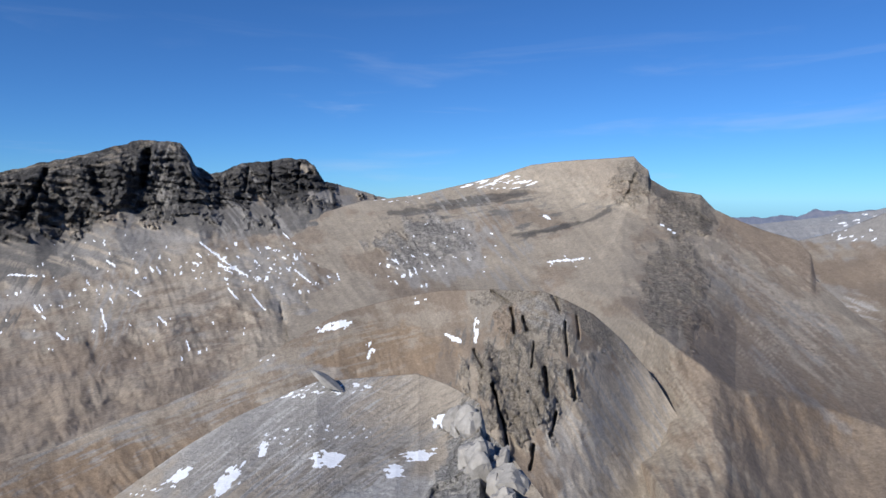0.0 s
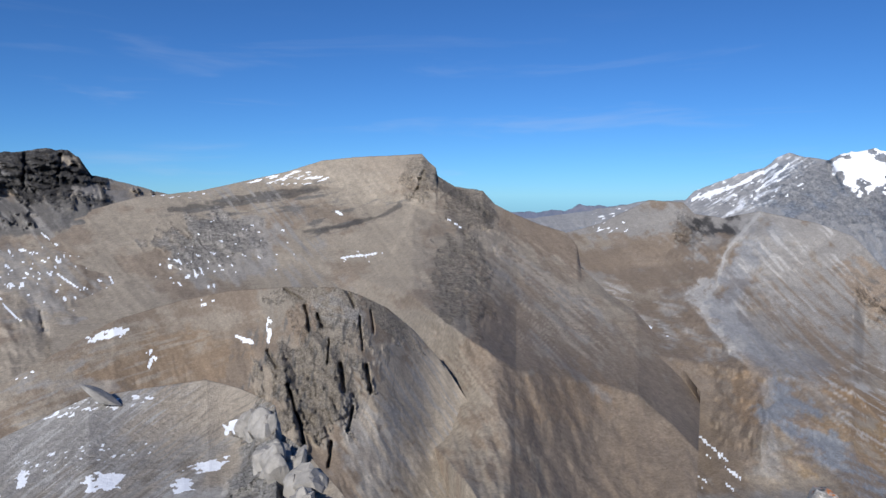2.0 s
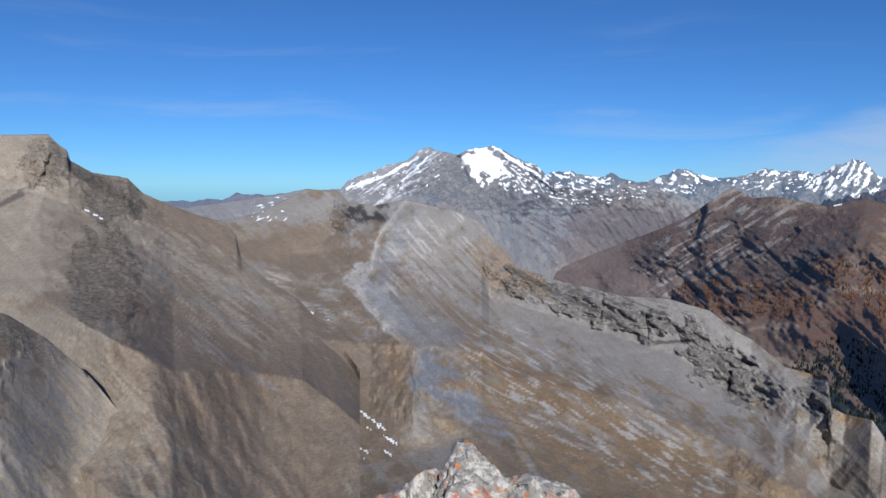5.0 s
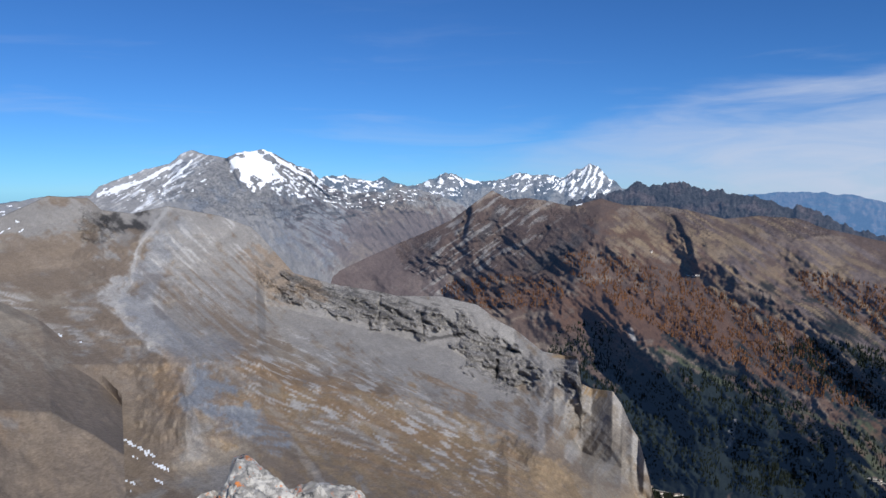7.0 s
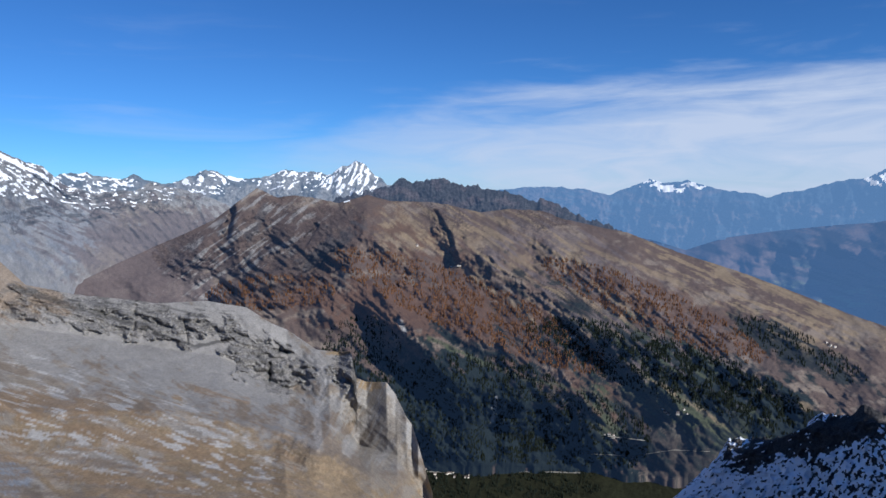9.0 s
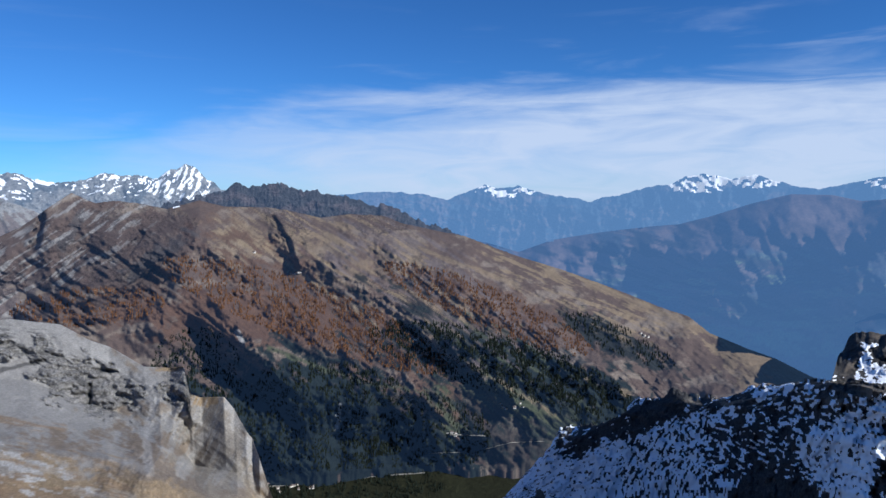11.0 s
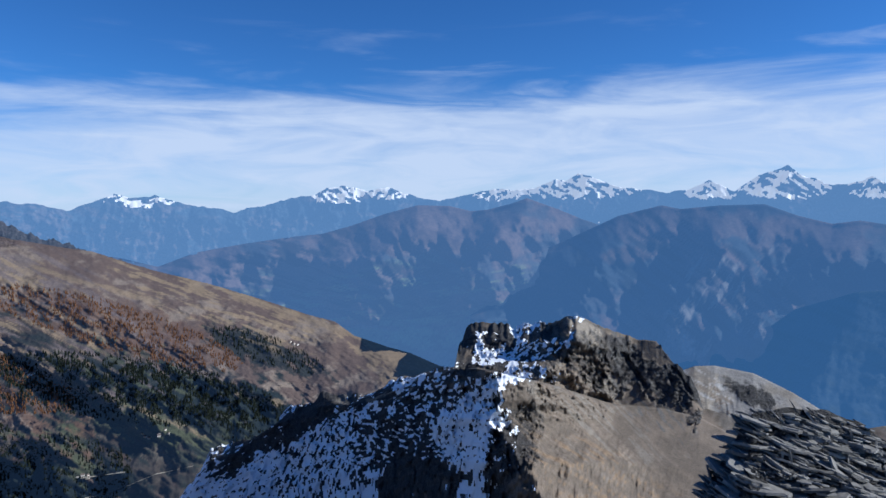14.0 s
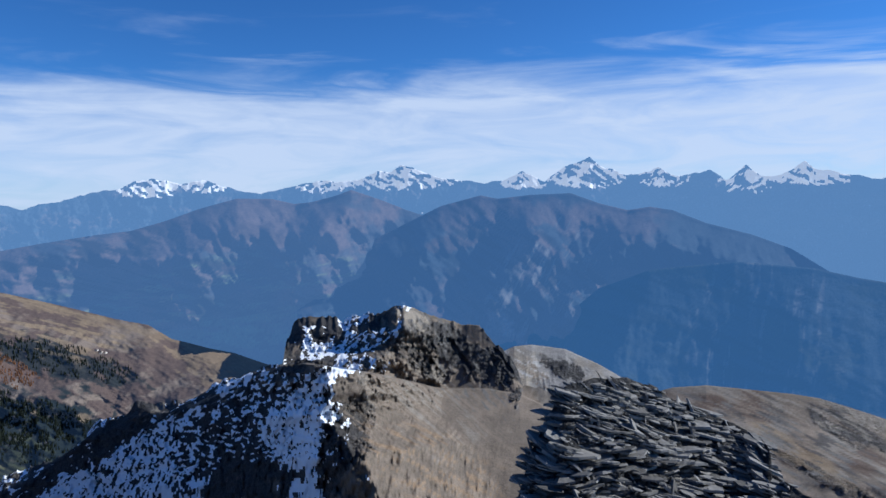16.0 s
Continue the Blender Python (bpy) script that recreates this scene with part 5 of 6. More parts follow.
land("snow_ridge", "steep rocky ridge with snow on its shaded flank", "mountain",
     [[(96, 640, -382.9), (106, 570, -340.8), (114.97, 480, -292.4), (122, 385, -234.2), (127, 315, -191.3), (131, 270, -165.1), (139.46, 250, -153.9), (152, 240, -136.9), (165.87, 230, -124.7)],
      [(96, 655, -346.6), (106, 600, -278.1), (114.97, 510, -209.5), (122, 425, -165.7), (127, 360, -140.1), (131, 318, -125.5), (139.46, 360, -136.5), (146.2, 400, -150.2), (152.69, 390, -148.8), (165.67, 330, -150.1)],
      [(96, 664, -351.4), (100.3, 660, -325.9), (102.2, 645, -299.1), (105.2, 620, -252.6), (106.9, 602, -221.0), (108.8, 590, -211.9), (112.2, 552, -177.7), (116.6, 520, -153.3), (118.3, 500, -150.2), (121.5, 470, -131.3), (124.45, 440, -112.9), (127.1, 415, -102.5), (129.0, 405, -100.0), (130.66, 400, -100.5), (131.83, 402, -103.8), (134.68, 430, -114.8), (140.47, 490, -144.4), (144.36, 500, -147.5), (147.26, 500, -151.5), (150.1, 480, -156.1), (156.7, 410, -155.7), (165.6, 345, -151.9)],
      [(96, 667, -351.2), (100.3, 663, -325.7), (102.2, 648, -298.8), (105.2, 623, -252.3), (106.9, 605, -220.7), (108.8, 593, -211.6), (112.2, 555, -177.4), (116.6, 523, -153.0), (118.3, 503, -150.0), (121.5, 473, -131.1), (124.45, 443, -112.7), (127.1, 488, -119.7), (127.5, 585, -146.3), (129.0, 575, -141.4), (130.66, 566, -141.7), (131.83, 562, -144.5), (134.68, 545, -144.7), (140.47, 525, -153.6), (144.36, 522, -152.9), (147.26, 518, -155.8), (150.1, 496, -160.2), (156.7, 421, -158.9), (165.6, 351, -153.7)],
      [(100.24, 680, -327.1), (102.23, 665, -304.7), (105.18, 640, -255.0), (106.92, 620, -218.1), (108.2, 620, -216.0), (111.72, 570, -189.6), (112.65, 566, -173.2), (115.39, 545, -158.5), (116.32, 540, -152.2), (117.47, 532, -157.3), (120.07, 510, -142.1), (124.87, 455, -114.3), (127.14, 430, -104.5), (127.49, 600, -125.1), (128.17, 640, -117.2), (129.71, 632, -112.1), (131.16, 625, -114.5), (133.55, 610, -109.0), (135.93, 585, -100.6), (137.35, 560, -93.2), (139.23, 565, -100.6), (142.01, 580, -113.4), (143.83, 575, -114.5), (145.2, 560, -127.3), (146.77, 550, -135.2), (147.47, 540, -154.2), (150.07, 520, -154.5), (152.62, 480, -160.9), (156.66, 430, -159.2), (165.61, 360, -153.8)]],
     (96, 165), 0.07, (50, 70, 8, 60), ("dun", "dun", "brown"),
     [('crag', 118.1, -19.8, 13, 8, 1, 18), ('dark', 117.2, -19.8, 14.3, 9, 1, 18), ('dark', 131.5, -12, 4.6, 2.6, 1, 0), ('crag', 131.5, -12.3, 4.7, 2.6, 1, 0), ('dark', 131.5, -20.6, 2.4, 4.5, 0.9, -35), ('crag', 131.5, -20.6, 2.2, 4.5, 1, -35), ('dark', 142.4, -13.9, 5.6, 1.5, 1, -30), ('crag', 142.4, -13.9, 5.6, 1.5, 1, -30), ('dark', 145.9, -14.2, 2.0, 1.7, 1, -40), ('crag', 145.9, -14.2, 2.0, 1.7, 1, -40), ('dark', 139, -14.4, 2.6, 0.9, 0.9, -35), ('crag', 139, -14.4, 2.6, 0.9, 1, -35), ('tan', 138.3, -10.8, 1.3, 0.9, 1, -40), ('rock', 150.5, -17, 3, 1.2, 0.8, -20), ('bare', 141.5, -20.5, 9.0, 7.6, 1, 0), ('bare', 139.8, -12.2, 2.6, 2.6, 1, 0), ('snow', 116.5, -21, 17, 10, 1, 20), ('snow', 131.4, -12.3, 5.2, 2.9, 1, 0), ('speckle', 122.42, -20.31, 4.2, 3.6, 0.62, -20), ('speckle', 125.74, -15.88, 5.5, 1.6, 0.55, 20), ('speckle', 124.09, -23.02, 3.5, 2.2, 0.85, -5), ('speckle', 131.63, -21.6, 2.6, 3.2, 0.62, -40), ('speckle', 115.38, -17.05, 3.2, 1.0, 1.0, 25), ('speckle', 112.94, -18.5, 3.0, 1.2, 0.85, 25), ('speckle', 108.75, -20.03, 2.6, 1.2, 0.75, 25), ('speckle', 129.02, -14.23, 2.4, 0.5, 1.0, 5), ('speckle', 119.55, -16.34, 3.0, 0.7, 0.75, 22), ('speckle', 128.17, -11.99, 1.1, 1.9, 1.0, 0), ('speckle', 129.37, -10.67, 2.2, 0.55, 0.95, 5), ('speckle', 130.97, -11.67, 1.6, 0.9, 0.85, 0), ('speckle', 134.27, -12.28, 3.4, 1.5, 0.52, 35), ('speckle', 134.78, -10.89, 3.0, 0.5, 0.7, 15), ('speckle', 115.96, -21.42, 6, 4, 0.34, 60)],
     ribs=[([(130.4, -13.7), (131.2, -16.6), (129.9, -18.2), (131.9, -20.0), (133.2, -21.9), (134.6, -24.0), (136.0, -27.2)], 45, 6, 10), ([(137.0, -9.5), (135.9, -11.6), (134.2, -14.6)], 60, 8, 6)],
     strands=[("brown", 139, -19, 8, 6, -38, 0.45, 0.2, 3.0), ("dun", 141, -21, 8, 5, -34, 0.42, 0.3, 2.4), ("rock", 138, -17, 7, 4, -42, 0.36, 0.2, 3.0), ("ochre", 140, -23, 7, 3, -25, 0.36, 0.3, 1.6), ("tan", 122, -15.6, 6, 1, 18, 0.3, 0.3, 0.8), ("slate", 142, -13.5, 7, 3, -50, 0.36, 0.14, 0.8)],
     shear=-0.25, trails=[('snow', [(130.57, -13.89), (131.25, -16.64), (129.98, -18.22), (131.88, -19.98), (133.19, -21.92), (134.41, -23.92)], 0.17, 1), ('tan', [(137.26, -9.71), (138.77, -10.97), (139.71, -11.87)], 0.67, 1), ('brown', [(135.97, -16.1), (141.67, -20.23), (145.37, -22.44)], 0.57, 0.5), ('dark', [(139.71, -11.41), (142.04, -13.59), (144.8, -15.66)], 0.67, 0.8), ('dark', [(144.29, -12.12), (146.55, -14.21), (147.46, -15.89)], 0.57, 0.9), ('cut', [(141.11, -12.5), (142.98, -14.89)], 0.24, 5), ('cut', [(145.21, -13.41), (146.57, -15.09)], 0.19, 4), ('cut', [(138.79, -13.27), (140.68, -15.46)], 0.19, 4)],
     seed=145, size=26, swell=0.8, crag=5.0, gully=0.4, jag=0.03, grain=1.2, strata=0)
land("brown_saddle", "brown scree saddle with a fractured rock cliff", "hillside",
     [[(-45.97, 290, -148.0), (-34.31, 300, -170.8), (-13.77, 300, -173.6), (0.84, 310, -179.4), (6, 320, -190.6), (10.68, 330, -207.7), (18, 350, -217.0), (26.31, 330, -204.5)],
      [(-45.57, 410, -153.7), (-33.77, 430, -140.4), (-30.21, 440, -140.1), (-26.37, 450, -132.8), (-22.29, 460, -128.1), (-18.85, 470, -121.6), (-15.72, 480, -110.4), (-12.52, 490, -98.0), (-8.77, 520, -85.7), (-4.02, 540, -77.5), (-0.18, 545, -72.0), (4.13, 540, -70.1), (8.4, 520, -68.6), (10.28, 512, -73.1), (12.6, 525, -85.6), (14.92, 570, -112.8), (17.66, 580, -147.1), (20.38, 520, -170.9), (23.9, 440, -183.0), (26.05, 390, -187.2)]],
     (-58, 24), 0.08, (210,), ("brown", "brown", "tan"),
     [('ochre', -5.0, -13.1, 6.19, 2.38, 0.5, 0), ('rock', 7.0, -10.5, 4.4, 3.2, 1, -20), ('rock', 7.0, -15.0, 4.8, 5.4, 1, -35), ('crag', 7.6, -9.4, 3.6, 2.3, 1, -25), ('crag', 6.6, -15.0, 4.2, 5.0, 1, -35), ('crag', 13.0, -10.8, 3.2, 0.9, 1, -42), ('rock', 13.0, -10.8, 3.2, 0.9, 1, -42), ('brown', 5.2, -10.6, 1.3, 1.6, 1, 0), ('bare', 9, -13, 6, 6, 1, 0), ('tan', 19.1, -18.9, 8.1, 12.39, 1, 0), ('scree', 11.0, -21.3, 1.91, 4.76, 0.6, 20), ('sand', -24.4, -16.9, 9.53, 0.43, 0.5, 14), ('scree', -11.6, -14.0, 3.33, 0.43, 0.6, -10), ('ochre', -28.0, -19.8, 8.58, 1.91, 0.5, 0)],
     flecks=[(-9.2, -10.7, 1.91, 0.57, 18, 0.8, 0.286), (0.8, -11.5, 0.76, 0.57, -30, 1.0, 0.572), (2.8, -10.8, 0.33, 1.43, 80, 1.0, 0.572), (-6.2, -12.6, 0.48, 0.76, 70, 0.9, 0.286), (-15.7, -12.9, 2.86, 0.48, 10, 0.6, 0.191), (-2.1, -8.6, 1.14, 0.29, 10, 1.0, 0.381)],
     ribs=[([(9.6, -7.9), (10.3, -11.6), (10.8, -15.2), (11.8, -17.8)], 8, 2.0, 5.0), ([(4.6, -7.7), (5.6, -10.3), (7.5, -13.5), (8.5, -16.2)], 9, 1.5, 1.0), ([(3.7, -12.7), (4.2, -16.3), (5.2, -20.3)], 12, 2.5, 0.9)],
     rounded=True, strands=[("sand", 17, -17, 7, 9, -52, 0.45, 0.22, 3.0), ("scree", 16, -18, 7, 9, -54, 0.42, 0.3, 3.4), ("scree", 8.5, -9.6, 2.2, 1.2, -20, 0.6, 0.3, 1.0), ("tan", -16, -14, 16, 4, 14, 0.42, 0.35, 3.0), ("scree", -22, -16, 14, 3, 15, 0.33, 0.18, 1.6), ("slate", 7, -14, 5, 7, 80, 0.3, 0.15, 0.9)],
     shear=0.35, trails=[('snow', [(-10.42, -10.94), (-7.74, -10.36)], 0.14, 1), ('snow', [(-9.95, -10.53), (-8.21, -10.16)], 0.1, 1), ('snow', [(0.21, -11.38), (1.51, -11.94)], 0.19, 1), ('snow', [(3.0, -9.95), (2.81, -11.74)], 0.19, 1), ('snow', [(-6.09, -12.54), (-6.33, -13.27)], 0.14, 1), ('sand', [(-33.08, -18.42), (-28.33, -17.57), (-23.97, -16.82), (-21.03, -15.71)], 0.19, 0.7), ]
      + [('cut', [(4.28, -15.41), (4.78, -17.22), (5.68, -20.52)], 0.16, 14), ('cut', [(8.72, -14.14), (8.98, -16.17)], 0.22, 12), ('cut', [(10.84, -14.28), (11.24, -16.28)], 0.22, 11), ('cut', [(7.84, -20.22), (7.53, -21.96)], 0.18, 10), ('cut', [(5.81, -9.11), (6.17, -11.21)], 0.13, 9), ('cut', [(9.34, -7.86), (9.82, -9.25)], 0.2, 8), ('cut', [(10.3, -10.16), (10.53, -12.92)], 0.13, 9), ('cut', [(6.77, -9.79), (7.26, -10.95)], 0.15, 9), ('cut', [(2.72, -12.67), (3.45, -14.05)], 0.14, 7), ('cut', [(4.13, -7.71), (5.57, -8.64)], 0.12, 6), ('cut', [(7.74, -12.1), (7.53, -13.95)], 0.12, 8), ('cut', [(14.44, -10.0), (16.28, -12.17), (17.66, -14.39)], 0.12, 7), ('cut', [(11.23, -9.67), (11.49, -11.5)], 0.12, 7), ('cut', [(9.71, -17.48), (9.26, -19.27)], 0.14, 9)] + [('scree', [(8.41, -9.06), (10.3, -10.17)], 0.67, 0.7)]
      + [('sand', [(12.21, -13.31), (15.96, -17.94), (19.64, -22.59)], 1.24, 0.5)],
     seed=155, size=26, swell=1.8, crag=8, gully=1.0, grain=1.4, stretch=2.8)
land("rock_shoulder", "pale weathered rock shoulder dusted with snow patches", "rock outcrop",
     [[(-32.21, 20.0, -10.05), (-18.33, 18.0, -8.3), (-4.1, 17.0, -7.91), (3.33, 17.0, -8.68), (13.58, 16.0, -9.08)],
      [(-32.04, 37.0, -16.95), (-30.53, 38.0, -16.59), (-28.56, 39.0, -15.3), (-26.35, 40.0, -14.43), (-21.12, 42.0, -12.9), (-17.15, 44.0, -12.02), (-12.58, 46.0, -11.2), (-10.71, 46.0, -10.66), (-8.49, 46.5, -10.72), (-6.44, 47.0, -10.75), (-2.11, 46.5, -10.44), (0.31, 44.0, -10.47), (1.29, 42.0, -10.28), (3.23, 38.0, -9.94), (3.73, 34.0, -10.18), (5.44, 31.0, -9.91), (7.15, 28.0, -9.85), (8.71, 26.0, -9.93), (10.57, 24.0, -10.4), (13.49, 20.0, -9.84)]],
     (-32, 15), 0.07, (230,), ("sand", "grey", "pale"),
     [('crag', 3.7, -20.8, 3.81, 5.72, 1, -20), ('grey', 3.7, -20.8, 3.81, 5.72, 1, -20), ('sand', -4.0, -17.3, 5.24, 1.91, 0.7, 0), ('grey', -15.8, -19.3, 7.62, 2.86, 0.8, 25), ('snow', -9.6, -21.1, 1.14, 0.57, 1, 0), ('snow', 0.1, -18.4, 0.86, 0.48, 1, 0), ('snow', -2.1, -21.1, 1.52, 0.43, 1, 8), ('snow', -4.1, -22.3, 0.76, 0.48, 1, 0), ('snow', -18.2, -22.2, 1.62, 0.57, 1, 38), ('snow', -21.6, -21.2, 0.86, 0.29, 1, 20), ('snow', -15.2, -20.0, 0.33, 0.76, 1, -20)],
     flecks=[(-10.7, -15.7, 5.72, 0.67, 15, 0.8, 0.238), (-10.8, -19.2, 5.72, 0.95, 15, 0.55, 0.191), (-23.7, -21.9, 1.91, 0.48, 15, 0.7, 0.191)],
     rounded=True, strands=[("pale", -12, -19, 14, 4, 32, 0.42, 0.14, 2.0), ("scree", -14, -20, 14, 4, 34, 0.45, 0.2, 2.4), ("sand", -2, -18, 8, 4, 25, 0.5, 0.3, 2.0), ("rock", -8, -21, 14, 4, 30, 0.3, 0.12, 1.4)],
     shear=-0.8, seed=165, size=7, swell=0.4, crag=1.0, grain=0.22, relief=0.9, spread=0.55)


def ring(name, label, category, radii, heights, mat, kind="structure"):
    """A full turn of ground about the summit, from rings of one height."""
    n = 180
    a = np.radians(np.arange(n) * 360 / n)
    co = np.concatenate([np.stack([d * np.sin(a) + min(d, 0.2), d * np.cos(a), np.full(n, h) + 0.03 * d * fbm(np.cos(a) * 3 + d * 0.01, np.sin(a) * 3, 3, 3) * (h > FLOOR)], -1) for d, h in zip(radii, heights)])
    k = np.arange(n)
    quads = np.concatenate([np.stack([j * n + k, j * n + (k + 1) % n, (j + 1) * n + (k + 1) % n, (j + 1) * n + k], -1) for j in range(len(radii) - 1)])
    tone = np.tile(np.array(HUES["meadow" if kind == "structure" else "grey"]) * (0.35 if kind == "structure" else 1), (len(co), 1))
    tone = tone * (1 + 0.4 * fbm(co[:, 0] / 150, co[:, 1] / 150, 4, 8))[:, None]
    me = mesh_of(name, co, quads[:, ::-1], tone)
    me.materials.append(mat)
    return tagged(new(name, me), label, category, kind=kind)


ring("ground", "green valley floor far below the summit", "ground", (0.5, 500, 1200, 1800, 2200, 2600, 3000, 3400, 4000, 4980), (FLOOR,) * 10, surface("valley_floor", 12))
ring("summit", "bare rocky summit cone under the viewpoint", "summit", (0.05, 1.5, 3, 5, 15, 60, 200, 600, 1300, 2200), (0, -0.03, -0.15, -1.3, -7.2, -33, -113, -340, -740, -1310), surface("summit_rock", 0.3), kind="")


# ---- helpers for smaller things ----


def part(name, me, material, parent, label=""):
    me.materials.append(material)
    ob = new(name, me)
    ob.parent = parent
    if label:
        ob["label"] = label
    return ob


def stone_mesh(name, size, seed, detail=3, facets=16, rough=0.06):
    """An angular stone: a ball cut by planes, then worn."""
    rng = np.random.default_rng(seed)
    bm = bmesh.new()
    bmesh.ops.create_icosphere(bm, subdivisions=detail, radius=1.0)
    d = np.array([v.co[:] for v in bm.verts])
    n = rng.normal(size=(facets, 3))
    n /= np.linalg.norm(n, axis=1)[:, None]
    far = rng.uniform(0.5, 1.0, facets)
    reach = np.min(np.where(d @ n.T > 0.05, far / np.maximum(d @ n.T, 0.05), 9.0), axis=1)
    reach = np.minimum(reach, 1.25)
    reach += rough * fbm(d[:, 0] * 2.5 + 3 * d[:, 2] + seed, d[:, 1] * 2.5 - d[:, 2], 4, seed, 0.6)
    for v, k in zip(bm.verts, reach):
        v.co = Vector((v.co.x * k * size[0], v.co.y * k * size[1], v.co.z * k * size[2]))
    me = bpy.data.meshes.new(name)
    bm.to_mesh(me)
    bm.free()
    return me


def at_bearing(bearing, tilt, distance):
    b = radians(bearing)
    return Vector((distance * math.sin(b), distance * math.cos(b), EYE + distance * math.tan(radians(tilt))))


# ---- boulders with lichen beside the viewpoint ----
LICHEN = plain("lichen_rock", (0.28, 0.27, 0.25), 0.9, 0.35, 14.0, 0.7, shine=0.15,
               spots=(((0.50, 0.48, 0.44), 7.0, 0.50, 2.0), ((0.09, 0.09, 0.09), 9.0, 0.43, 9.0), ((0.42, 0.17, 0.11), 6.0, 0.44, 5.0), ((0.52, 0.19, 0.06), 8.0, 0.42, 14.0)))
BOULDERS = [(47.90, -24.32, 5.0, 0.38, 0.36, 0.42, 3, 20), (44.24, -24.82, 5.2, 0.24, 0.3, 0.30, 8, -15), (51.99, -24.36, 5.3, 0.26, 0.3, 0.24, 21, 10),
            (54.84, -25.41, 5.4, 0.34, 0.3, 0.26, 33, 0), (41.29, -26.44, 5.1, 0.26, 0.3, 0.24, 41, 0), (48.69, -26.76, 4.7, 0.6, 0.5, 0.36, 55, 30)]
for bearing, tilt, dist, sx, sy, sz, sd, turn in BOULDERS:
    me = stone_mesh("boulder", (sx, sy, sz), sd, 5, 15, 0.07)
    me.materials.append(LICHEN)
    ob = tagged(new("boulder", me), "pale boulder spotted with orange lichen on the summit", "boulder", "summit boulders")
    ob.matrix_world = Matrix.Translation(at_bearing(bearing, tilt - 0.9, dist)) @ Euler((0.1, 0.2, radians(turn - bearing))).to_matrix().to_4x4()

# ---- dark slab outcrop ----
outcrop = land("slab_outcrop", "dark outcrop of thin splintered slate slabs", "rock outcrop",
     [[(143.2, 9.5, -4.45), (162.64, 9.5, -4.06), (172.59, 10.0, -3.87)],
      [(146.48, 11.5, -4.05), (148.21, 12.2, -3.1), (148.93, 12.5, -2.88), (150.36, 13.0, -2.32), (151.07, 13.0, -2.06), (153.87, 13.6, -2.09), (155.7, 14.0, -2.13), (158.4, 14.4, -2.45), (161.91, 14.8, -2.97), (164.44, 15.0, -3.23), (166.29, 14.6, -3.3), (166.99, 14.0, -3.34), (167.27, 13.5, -3.58), (170.1, 12.5, -3.51), (172.38, 12.0, -3.61)]],
     (146, 173), 0.12, (150,), ("dark", "black"), rocky=1.0, seed=175, size=1.1, swell=0.12, crag=0.35, jag=0.012, grain=0.12, relief=0.9, strata=0.35, shear=-1.5)
SLATE = plain("slate", (0.165, 0.158, 0.148), 0.8, 0.35, 5.0, 0.6, shine=0.2, island=0.9)


def slab_mesh(seed):
    rng = np.random.default_rng(seed)
    bm = bmesh.new()
    n = 7
    long, wide, thick = rng.uniform(0.25, 0.7), rng.uniform(0.12, 0.34), rng.uniform(0.01, 0.034)
    ang = np.sort(rng.uniform(0, 6.283, n)) * 0.5 + np.arange(n) * 3.1416 / n
    rim = [(math.cos(a) * long * rng.uniform(0.75, 1.1), math.sin(a) * wide * rng.uniform(0.75, 1.1)) for a in ang]
    low = [bm.verts.new((x, y, -thick + rng.uniform(-0.01, 0.01))) for x, y in rim]
    top = [bm.verts.new((x * 0.95, y * 0.95, thick + rng.uniform(-0.015, 0.015))) for x, y in rim]
    bm.faces.new(low[::-1])
    bm.faces.new(top)
    for k in range(n):
        bm.faces.new((low[k], low[(k + 1) % n], top[(k + 1) % n], top[k]))
    me = bpy.data.meshes.new("slab")
    bm.to_mesh(me)
    bm.free()
    me.materials.append(SLATE)
    return me


SLABS = [slab_mesh(300 + k) for k in range(14)]
rng = np.random.default_rng(12)
placed, splinters = 0, []
while placed < 2600:
    bearing, tilt = rng.uniform(147.5, 168.5), rng.uniform(-27.0, -14.0)
    k = int(np.clip(round((bearing - LANDS["slab_outcrop"][0][0]) / 0.12), 0, len(LANDS["slab_outcrop"][0]) - 1))
    top = math.degrees(math.atan((LANDS["slab_outcrop"][2][-4, k] - EYE) / LANDS["slab_outcrop"][1][-4, k]))
    if tilt > top - 0.2:
        continue
    p = spot_on("slab_outcrop", bearing, tilt)
    p = p + Vector((p.x, p.y, 0)).normalized() * rng.uniform(0.0, 0.2)
    lay = (Matrix.Translation(p) @ Matrix.Rotation(radians(-bearing), 4, "Z")
                       @ Euler((rng.uniform(-0.3, 0.12), 0.12 + 0.5 * float(perlin(np.array([bearing * 0.22]), np.array([tilt * 0.3]), 91)[0]) + 0.03 * (tilt + 21) + rng.uniform(-0.12, 0.12) + (rng.uniform(0.5, 1.2) if rng.random() < 0.06 else 0), rng.uniform(-0.3, 0.3))).to_matrix().to_4x4()
                       @ Matrix.Scale(rng.uniform(0.25, 0.85), 4))
    if placed < 300:
        ob = new("slab", SLABS[placed % 14])
        ob.parent = outcrop
        ob.matrix_world = lay
    else:
        splinters.append((placed % 14, lay @ Matrix.Scale(rng.uniform(0.35, 1.0), 4)))
    placed += 1
bm = bmesh.new()
for k, lay in splinters:
    count = len(bm.verts)
    bm.from_mesh(SLABS[k])
    bm.verts.ensure_lookup_table()
    for v in bm.verts[count:]:
        v.co = lay @ v.co
me = bpy.data.meshes.new("slab_rubble")
bm.to_mesh(me)
bm.free()
part("slab_rubble", me, SLATE, outcrop)["kind"] = "stuff"

